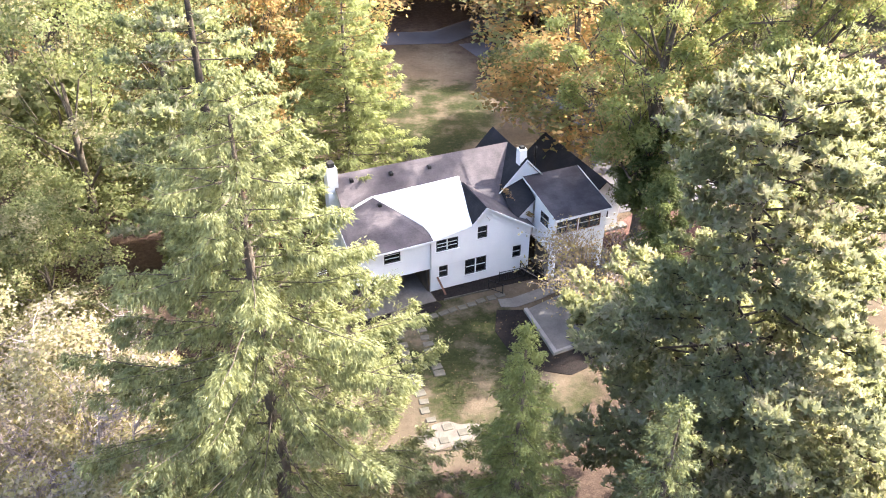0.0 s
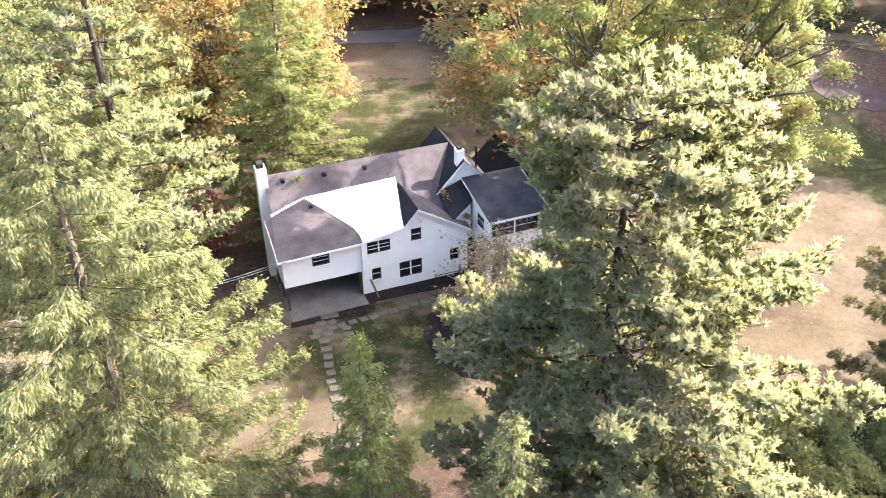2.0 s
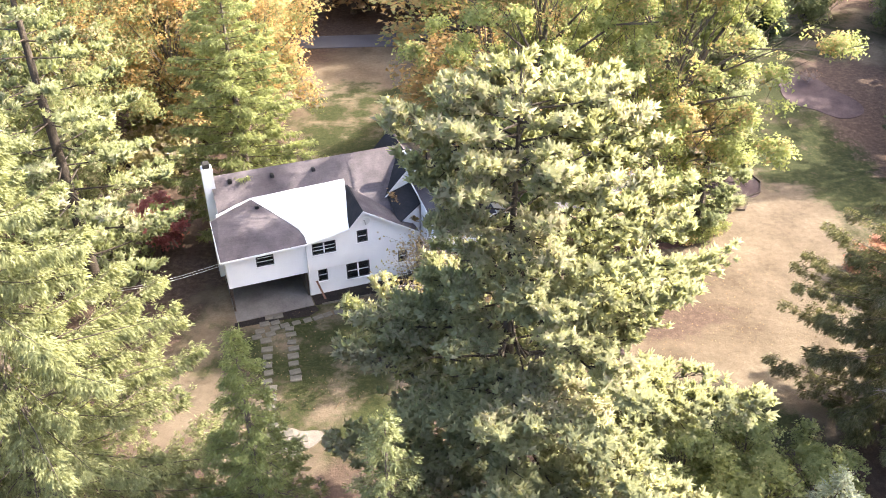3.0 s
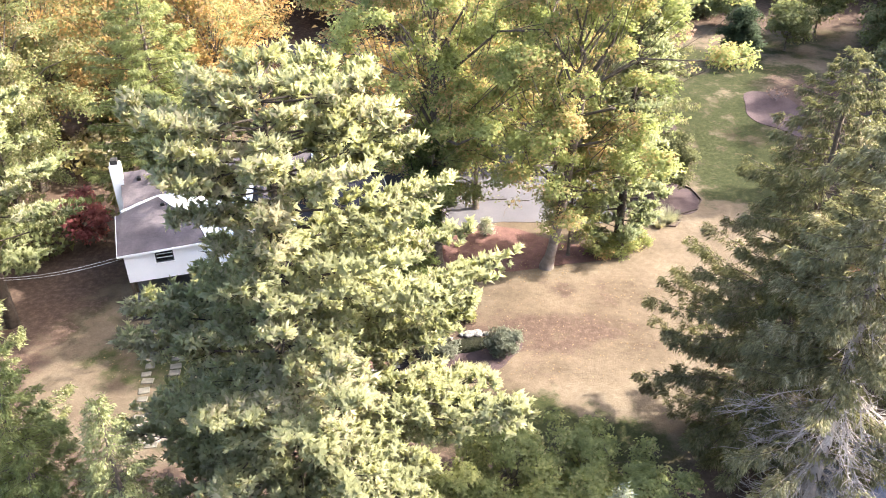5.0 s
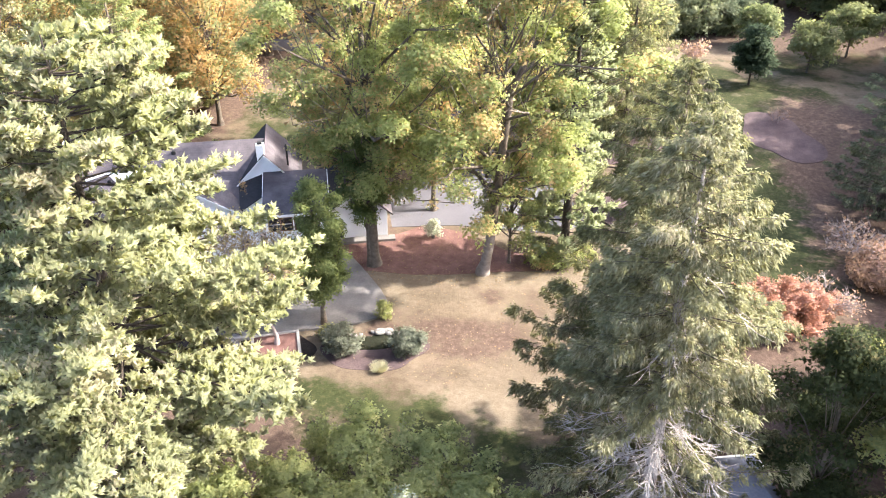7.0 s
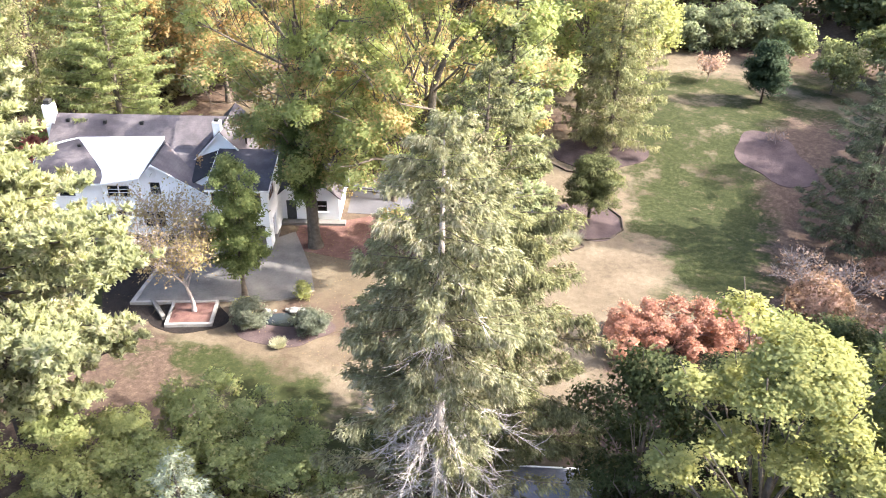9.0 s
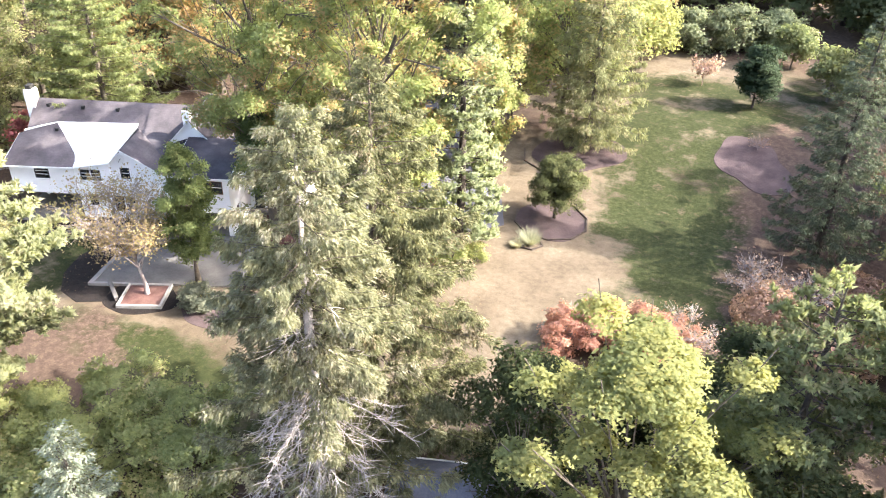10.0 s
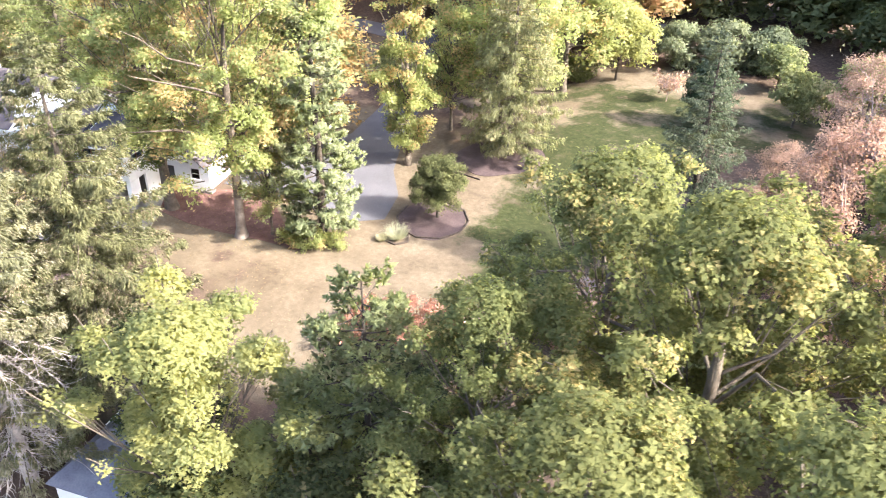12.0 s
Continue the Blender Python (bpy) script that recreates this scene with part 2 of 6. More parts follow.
# shade of the unlit west slopes, put into a near-black shingle colour
M_SHINGLE_SHADED = shingle_material("shaded_shingles", (0.010, 0.010, 0.013), (0.017, 0.017, 0.021), (0.032, 0.031, 0.036))
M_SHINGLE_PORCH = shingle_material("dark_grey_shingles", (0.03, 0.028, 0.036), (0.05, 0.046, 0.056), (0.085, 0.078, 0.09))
M_BLUEROOF = plain("blue_grey_roofing", (0.075, 0.08, 0.11), (0.17, 0.175, 0.21), 0.7, 0.7, 0.3, 0.02)
M_FRAME = plain("dark_window_frame", (0.03, 0.03, 0.032), (0.06, 0.06, 0.062), 3.0, 0.4, 0.1, 0.005)
M_WOOD = plain("brown_wood_frame", (0.12, 0.06, 0.04), (0.21, 0.11, 0.07), 4.0, 0.6, 0.3, 0.01)
M_DARKWALL = plain("dark_stone", (0.05, 0.045, 0.042), (0.12, 0.105, 0.095), 1.5, 0.9, 0.5, 0.03)
M_SOOT = plain("sooty_flue", (0.012, 0.012, 0.012), (0.04, 0.038, 0.036), 4.0, 0.9, 0.3, 0.01)
M_CONCRETE = plain("concrete", (0.10, 0.092, 0.088), (0.19, 0.176, 0.165), 0.7, 0.85, 0.35, 0.02)
M_STONE = plain("pale_stone", (0.065, 0.061, 0.05), (0.14, 0.13, 0.105), 1.6, 0.85, 0.5, 0.03)
M_TRIMSTONE = plain("pale_concrete_edge", (0.2, 0.185, 0.175), (0.36, 0.34, 0.32), 1.0, 0.85, 0.4, 0.02)
M_ROCK = plain("grey_white_rock", (0.06, 0.056, 0.052), (0.36, 0.345, 0.33), 2.2, 0.85, 0.8, 0.05)
M_ASPHALT = plain("asphalt", (0.062, 0.06, 0.07), (0.105, 0.102, 0.115), 0.25, 0.85, 0.3, 0.01, 30.0)
M_MULCH = plain("dark_mulch", (0.005, 0.004, 0.004), (0.022, 0.015, 0.013), 2.0, 0.95, 0.9, 0.06)
M_REDMULCH = plain("red_brown_mulch", (0.07, 0.03, 0.027), (0.17, 0.095, 0.08), 1.2, 0.95, 0.9, 0.06)
M_ROSEMULCH = plain("rose_brown_mulch", (0.036, 0.024, 0.025), (0.092, 0.064, 0.064), 0.7, 0.95, 0.9, 0.06)
M_GRAVEL = plain("pale_gravel", (0.10, 0.084, 0.072), (0.19, 0.166, 0.142), 1.2, 0.9, 0.8, 0.04)
M_TIMBER = plain("dark_edging_timber", (0.03, 0.022, 0.018), (0.10, 0.075, 0.06), 3.0, 0.9, 0.5, 0.02)
M_METAL = plain("grey_metal", (0.10, 0.10, 0.10), (0.20, 0.20, 0.20), 3.0, 0.45, 0.1, 0.005, metal=0.8)
M_BLACKMETAL = plain("black_metal", (0.012, 0.012, 0.013), (0.03, 0.03, 0.03), 3.0, 0.45, 0.1, 0.005, metal=0.5)
M_WATER = plain("dark_pond_water", (0.012, 0.014, 0.010), (0.03, 0.03, 0.02), 1.5, 0.08, 0.1, 0.01, spec=0.5)
M_GLASS = glass_material()
M_FALLEN = leaf("fallen_leaves", (0.09, 0.05, 0.028), (0.20, 0.125, 0.065), (0.33, 0.24, 0.14), glow=0.1)


# ---- building blocks ----
def fast_mesh(name, verts, faces, mat, smooth=False):
    """A mesh from arrays of points and of equal-sided faces."""
    verts, faces = np.asarray(verts, dtype=np.float32), np.asarray(faces, dtype=np.int32)
    me = bpy.data.meshes.new(name)
    k = faces.shape[1]
    me.vertices.add(len(verts))
    me.vertices.foreach_set("co", verts.ravel())
    me.loops.add(faces.size)
    me.loops.foreach_set("vertex_index", faces.ravel())
    me.polygons.add(len(faces))
    me.polygons.foreach_set("loop_start", np.arange(0, faces.size, k, dtype=np.int32))
    me.polygons.foreach_set("use_smooth", np.full(len(faces), smooth, dtype=bool))
    me.update(calc_edges=True)
    me.materials.append(mat)
    return me


def thing(name, x, y, z, turn=0.0, label="", category="", group="", kind=""):
    ob = new(name)
    ob.empty_display_size = 0.3
    ob.matrix_basis = pose(x, y, z, 0, 0, turn)
    return tagged(ob, label, category, group, kind)


def under(ob, parent, label="", kind=""):
    ob.parent = parent
    return tagged(ob, label, kind=kind)


def part(name, bm, mat, parent, label=""):
    """Links a bmesh as one mesh object under a thing or a part."""
    me = bpy.data.meshes.new(name)
    bmesh.ops.recalc_face_normals(bm, faces=bm.faces)
    bm.to_mesh(me)
    bm.free()
    me.materials.append(mat)
    ob = new(name, me)
    if parent is not None:
        ob.parent = parent
    return tagged(ob, label)


def box(bm, x0, x1, y0, y1, z0, z1, bevel=0.0):
    """Adds a box between two corners to a bmesh."""
    m = Matrix.LocRotScale(((x0 + x1) / 2, (y0 + y1) / 2, (z0 + z1) / 2), None, (x1 - x0, y1 - y0, z1 - z0))
    made = bmesh.ops.create_cube(bm, size=1, matrix=m)["verts"]
    if bevel:
        edges = list({e for v in made for e in v.link_edges})
        bmesh.ops.bevel(bm, geom=edges, offset=bevel, segments=1, affect="EDGES")
    return bm


def boxes(*rows, bevel=0.0):
    bm = bmesh.new()
    for r in rows:
        box(bm, *r, bevel=bevel)
    return bm


def slab(points, thick, bm=None):
    """A sheet with these corners, thickened downwards."""
    bm = bm or bmesh.new()
    top = [bm.verts.new(p) for p in points]
    low = [bm.verts.new((p[0], p[1], p[2] - thick)) for p in points]
    bm.faces.new(top)
    bm.faces.new(low[::-1])
    k = len(points)
    for i in range(k):
        bm.faces.new((top[i], low[i], low[(i + 1) % k], top[(i + 1) % k]))
    return bm


def welded(bm):
    bmesh.ops.remove_doubles(bm, verts=bm.verts, dist=0.0005)
    return bm


def tri_slab(triangles, thick):
    bm = bmesh.new()
    for t in triangles:
        slab(t, thick, bm)
    return welded(bm)


def prism(bm, a, b, c, d, push):
    """A block whose front is the quad a b c d and whose depth is the vector push."""
    front = [bm.verts.new(p) for p in (a, b, c, d)]
    rear = [bm.verts.new(Vector(p) + push) for p in (a, b, c, d)]
    bm.faces.new(front)
    bm.faces.new(rear[::-1])
    for i in range(4):
        j = (i + 1) % 4
        bm.faces.new((front[i], rear[i], rear[j], front[j]))


def wall_mesh(start, end, low, profile, thick, openings=()):
    """An upright wall from start to end (x, y) with openings (s0, s1, z0, z1) right through it, under a
    top line given as (s, z) corners. Its thickness goes to the left of the way from start to end."""
    a, b = Vector((*start, 0)), Vector((*end, 0))
    way = (b - a).normalized()
    push = Vector((-way.y, way.x, 0)) * thick
    cuts = sorted({s for s, _ in profile} | {s for o in openings for s in o[:2]})

    def top(s):
        for (s0, z0), (s1, z1) in zip(profile, profile[1:]):
            if s0 - 1e-6 <= s <= s1 + 1e-6:
                return z0 + (z1 - z0) * (s - s0) / max(s1 - s0, 1e-6)

    def at(s, z):
        return a + way * s + Vector((0, 0, z))

    bm = bmesh.new()
    for s0, s1 in zip(cuts, cuts[1:]):
        if s1 - s0 < 1e-4:
            continue
        z = low
        for o in sorted((o for o in openings if o[0] <= s0 + 1e-5 and o[1] >= s1 - 1e-5), key=lambda o: o[2]):
            if o[2] > z + 1e-4:
                prism(bm, at(s0, z), at(s1, z), at(s1, o[2]), at(s0, o[2]), push)
            z = o[3]
        prism(bm, at(s0, z), at(s1, z), at(s1, top(s1 - 1e-5)), at(s0, top(s0 + 1e-5)), push)
    return welded(bm)


def tube(points, radii, sides=6):
    """Points and quads of a tapering tube along a line of points."""
    pts = [Vector(p) for p in points]
    vs, fs = [], []
    for i, p in enumerate(pts):
        d = (pts[min(i + 1, len(pts) - 1)] - pts[max(i - 1, 0)]).normalized()
        side = d.cross(Vector((0.31, 0.17, 0.93)) if abs(d.z) < 0.9 else Vector((1, 0.2, 0))).normalized()
        up = d.cross(side)
        for k in range(sides):
            a = 2 * math.pi * k / sides
            vs.append(p + (side * math.cos(a) + up * math.sin(a)) * radii[i])
    for i in range(len(pts) - 1):
        for k in range(sides):
            j = (k + 1) % sides
            fs.append((i * sides + k, i * sides + j, (i + 1) * sides + j, (i + 1) * sides + k))
    return vs, fs


def tubes_mesh(name, lines, mat):
    """One smooth mesh of many tubes: (points, radii, sides)."""
    vs, fs = [], []
    for points, radii, sides in lines:
        v, f = tube(points, radii, sides)
        k = len(vs)
        vs += v
        fs += [tuple(i + k for i in q) for q in f]
    return fast_mesh(name, [tuple(v) for v in vs], fs, mat, True)


def blades(name, centre, along, across, mat, outward=None):
    """Leaf- or needle-shaped triangles at centre, spanned by two half-axes; outward: the soft normals of the foliage mass."""
    n = len(centre)
    vs = np.stack((centre - along * 0.8 + across, centre + along * 1.2, centre - along * 0.8 - across), axis=1)
    if outward is not None:
        flip = np.einsum("ij,ij->i", np.cross(vs[:, 1] - vs[:, 0], vs[:, 2] - vs[:, 0]), outward) < 0
        vs[flip] = vs[flip][:, ::-1]
    me = fast_mesh(name, vs.reshape(-1, 3), np.arange(n * 3).reshape(n, 3), mat, outward is not None)
    if outward is not None:
        me.normals_split_custom_set_from_vertices(np.repeat(outward, 3, axis=0).astype(np.float32))
    return me


def unit(rng, n):
    v = rng.normal(size=(n, 3))
    return v / np.linalg.norm(v, axis=1, keepdims=True)


def normed(v):
    return v / np.maximum(np.linalg.norm(v, axis=1, keepdims=True), 1e-6)


# ---- ground ----
def smooth(a, b, x):
    t = np.clip((np.asarray(x, dtype=float) - a) / (b - a), 0, 1)
    return t * t * (3 - 2 * t)


def height_at(x, y):
    """The lie of the land: flat round the house, rising a little behind the far lawn."""
    return 2.4 * smooth(76, 96, y) * smooth(20, 45, x) + 1.2 * smooth(110, 160, y) + 0.12 * np.sin(x * 0.21) * np.sin(y * 0.17) * smooth(60, 90, np.abs(x - 20) + np.abs(y - 50))


def gz(x, y):
    return float(height_at(x, y))


def ellipse(x, y, cx, cy, rx, ry, turn=0.0, soft=0.35):
    c, s = math.cos(radians(turn)), math.sin(radians(turn))
    dx, dy = (x - cx) * c + (y - cy) * s, -(x - cx) * s + (y - cy) * c
    d = np.sqrt((dx / rx) ** 2 + (dy / ry) ** 2)
    return 1 - smooth(1 - soft, 1 + soft, d)


def lines(spans):
    out = []
    for a, b, step in spans:
        out += list(np.arange(a, b, step))
    return np.array(out + [spans[-1][1]])


def build_ground():
    xs = lines([(-1500, -300, 200), (-300, -80, 20), (-80, 130, 1.6), (130, 340, 20), (340, 1600, 200)])
    ys = lines([(-1200, -200, 200), (-200, 0, 20), (0, 150, 1.6), (150, 400, 20), (400, 2000, 200)])
    gx, gy = np.meshgrid(xs, ys)
    verts = np.stack((gx, gy, height_at(gx, gy)), axis=-1).reshape(-1, 3)
    nx, ny = len(xs), len(ys)
    i = np.arange(nx * ny).reshape(ny, nx)
    faces = np.stack((i[:-1, :-1], i[:-1, 1:], i[1:, 1:], i[1:, :-1]), axis=-1).reshape(-1, 4)
    me = fast_mesh("ground", verts, faces, M_GROUND, True)
    x, y = verts[:, 0], verts[:, 1]
    lawn = np.maximum.reduce([
        ellipse(x, y, 51, 76, 8, 10, 20) * 0.82, ellipse(x, y, 48, 91, 10, 11, 8) * 0.8, ellipse(x, y, 54, 66, 7, 8) * 0.8, ellipse(x, y, 44, 106, 13, 6) * 0.62, ellipse(x, y, 58, 101, 6, 5) * 0.8,
        ellipse(x, y, 2, 46, 8, 6.5) * 0.66, ellipse(x, y, 2, 88, 9, 12) * 0.7, ellipse(x, y, 19, 37.6, 18, 5.4) * 0.85, ellipse(x, y, -12, 52, 6, 8) * 0.6,
        ellipse(x, y, 70, 112, 18, 8) * 0.5])
    # ellipses taken off round (27, 49.5) paint lawn shadows in the litter colour
    open_land = np.maximum.reduce([
        ellipse(x, y, 29, 50, 17, 15), ellipse(x, y, 36, 62, 14, 14), ellipse(x, y, 47, 82, 13, 26, 8), ellipse(x, y, 2, 46, 11, 11),
        ellipse(x, y, 50, 106, 26, 14), ellipse(x, y, 2, 90, 9, 26, 0), ellipse(x, y, 24, 78, 16, 14), ellipse(x, y, 76, 42, 5, 5),
        ellipse(x, y, 76, 108, 22, 12)]) - 0.6 * ellipse(x, y, 27, 49.5, 8, 2.4, 5, 0.5) - 0.4 * ellipse(x, y, 26, 45, 3, 1.5, 0, 0.5) - 0.4 * ellipse(x, y, 31, 55, 4, 3, 0, 0.6) - 0.95 * ellipse(x, y, 61, 86, 6.5, 15, 6, 0.5) - 0.8 * ellipse(x, y, 63, 71, 6, 8, 0, 0.5)
    litter = np.clip(1 - open_land, 0, 1)
    for name, values in (("lawn", lawn), ("litter", litter)):
        me.attributes.new(name, "FLOAT", "POINT").data.foreach_set("value", values.astype(np.float32))
    return tagged(new("ground", me), "dry autumn lawn with green patches, leaf litter and painted shade", "ground", kind="structure")


build_ground()


def patch(name, points, mat, lift=0.03, thick=0.12, label="", category="", kind="structure", rings=1):
    """A flat bed or paved area. rings: for a round bed, how finely it follows the land towards its middle."""
    if rings == 1:
        bm = slab([(x, y, gz(x, y) + lift) for x, y in points], thick)
        return tagged(part(name, bm, mat, None), label, category, kind=kind)
    bm = bmesh.new()
    cx, cy = sum(p[0] for p in points) / len(points), sum(p[1] for p in points) / len(points)
    rows = [[bm.verts.new((x, y, gz(x, y) - thick)) for x, y in points]]
    for r in range(rings):
        f = 1 - r / rings
        rows.append([bm.verts.new((cx + (x - cx) * f, cy + (y - cy) * f, gz(cx + (x - cx) * f, cy + (y - cy) * f) + lift)) for x, y in points])
    n = len(points)
    for a, b in zip(rows, rows[1:]):
        for k in range(n):
            bm.faces.new((a[k], a[(k + 1) % n], b[(k + 1) % n], b[k]))
    bm.faces.new(rows[-1])
    return tagged(part(name, bm, mat, None), label, category, kind=kind)


def oval(cx, cy, rx, ry, turn=0.0, n=56, rough=0.07, seed=1):
    rng = random.Random(seed)
    c, s = math.cos(radians(turn)), math.sin(radians(turn))
    waves = [rng.uniform(0, 6.28) for _ in range(3)]
    out = []
    for k in range(n):
        a = 2 * math.pi * k / n
        r = 1 + rough * (math.sin(2 * a + waves[0]) + 0.8 * math.sin(3 * a + waves[1]) + 0.5 * math.sin(5 * a + waves[2]))
        px, py = rx * r * math.cos(a), ry * r * math.sin(a)
        out.append((cx + px * c - py * s, cy + px * s + py * c))
    return out


# ---- trees ----
def spruce_data(name, seed, height, radius, base, mat, bark, levels=46, twigs=16, droop=1.0, bare=0.0, twig=0.55, power=0.8):
    """A drooping spruce: whorls of sagging boughs hung with twigs. bare: height below which boughs are dead."""
    rng = np.random.default_rng(seed)
    limbs = [([(0, 0, -0.3), (0.05, 0.02, height * 0.3), (-0.04, 0.05, height * 0.65), (0, 0, height * 0.99)], [height * 0.017, height * 0.013, height * 0.008, 0.02], 9)]
    live = []
    cen, alo, acr, nor = [], [], [], []
    for i in range(levels):
        f = (i + 0.5) / levels
        z = base + (height - base) * f
        reach = radius * (1 - f) ** power * rng.uniform(0.86, 1.08) + 0.25
        if f < 0.12:
            reach *= 0.75 + f * 2
        count = max(4, int(round(5.6 - 1.5 * f)))
        spin = rng.uniform(0, 6.28)
        for k in range(count):
            ang = spin + 6.283 * k / count + rng.normal() * 0.22
            L = reach * rng.uniform(0.58, 1.22)
            rise = 0.28 - 0.62 * (1 - f) * droop
            s = np.linspace(0, 1, 7)
            px, pz = L * s, L * (rise * s + 0.30 * droop * s ** 2 * (1 - f) + (0.1 if f > 0.8 else 0.0))
            dead = bare and rng.random() < (0.88 if z < bare else 0.12 if z < bare + 8 else 0.0)
            if dead:
                L *= rng.uniform(0.45, 0.8)
                px, pz = L * s, -L * (0.25 * s + 0.35 * s ** 2)
            dirx, diry = math.cos(ang), math.sin(ang)
            pts = np.stack((px * dirx, px * diry, z + pz), axis=1)
            pts += rng.normal(scale=0.03 * L / 4, size=pts.shape) * s[:, None]
            if L > 0.8:
                (limbs if dead else live).append(([tuple(p) for p in pts], list(0.008 + (0.01 + 0.004 * L) * (1 - s)), 4 if L > 2 else 3))
            if dead:
                for _ in range(int(L * 7)):
                    t = rng.uniform(0.2, 1)
                    p = np.array([np.interp(t, s, pts[:, c]) for c in range(3)])
                    q = p + np.array([dirx, diry, -0.3]) * rng.uniform(0.2, 0.8) + rng.normal(size=3) * 0.4
                    limbs.append(([tuple(p), tuple((p + q) / 2 + rng.normal(size=3) * 0.06), tuple(q)], [0.02, 0.014, 0.006], 3))
                continue
            m = int(L * twigs) + 6
            nb = max(6, int(L * 7.5))
            pick = rng.integers(0, nb, m)
            t = np.maximum(np.sqrt(rng.uniform(0.02, 1, nb)), 0.16)[pick]
            p = np.stack([np.interp(t, s, pts[:, c]) for c in range(3)], axis=1)
            spread = (0.10 + 0.20 * (1 - np.abs(t - 0.55) * 1.2)) * min(L, 3.2) * 0.55
            off = rng.uniform(-1, 1, nb)[pick]
            p[:, 0] += -diry * off * spread
            p[:, 1] += dirx * off * spread
            p[:, 2] += -rng.random(m) * (0.5 * rng.random(nb)[pick] + 0.12) * droop * min(1.0, L / 4)
            p += rng.normal(size=(m, 3)) * np.array([0.1, 0.1, 0.06])
            out = np.stack((dirx * np.ones(m) * 0.55 - diry * off * 0.7, diry * np.ones(m) * 0.55 + dirx * off * 0.7, -(0.25 + 0.8 * droop * rng.random(m))), axis=1)
            out += rng.normal(scale=0.25, size=(m, 3))
            out = normed(out)
            ln = twig * rng.uniform(0.4, 1.2, m) * (0.65 + 0.35 * min(1.0, L / 3))
            wd = np.cross(out, rng.normal(size=(m, 3)))
            wd = normed(wd) * (0.021 + 0.022 * rng.random((m, 1))) * twig / 0.26
            cen.append(p + out * ln[:, None] * 0.55)
            alo.append(out * ln[:, None] * 0.5)
            acr.append(wd)
            nor.append(normed(np.stack((p[:, 0], p[:, 1], 0.0 * p[:, 2]), axis=1)) * 0.6 + np.array([0, 0, 0.55]) + np.stack((-diry * off * 0.5, dirx * off * 0.5, 0 * off), axis=1) + rng.normal(scale=0.5, size=(m, 3)))
    n = 24
    p = np.stack((rng.normal(size=n) * 0.12, rng.normal(size=n) * 0.12, height - rng.random(n) * 0.9), axis=1)
    o = normed(np.stack((rng.normal(size=n), rng.normal(size=n), np.full(n, 0.9)), axis=1))
    cen.append(p), alo.append(o * 0.3), acr.append(normed(np.cross(o, unit(rng, n))) * 0.05), nor.append(o)
    crown = blades(name + "_crown", np.concatenate(cen), np.concatenate(alo), np.concatenate(acr), mat, normed(np.concatenate(nor)))
    if bare and bark is not M_BARK:
        return tubes_mesh(name + "_trunk", limbs, bark), crown, tubes_mesh(name + "_boughs", live, M_BARK)
    return tubes_mesh(name + "_trunk", limbs + live, bark), crown


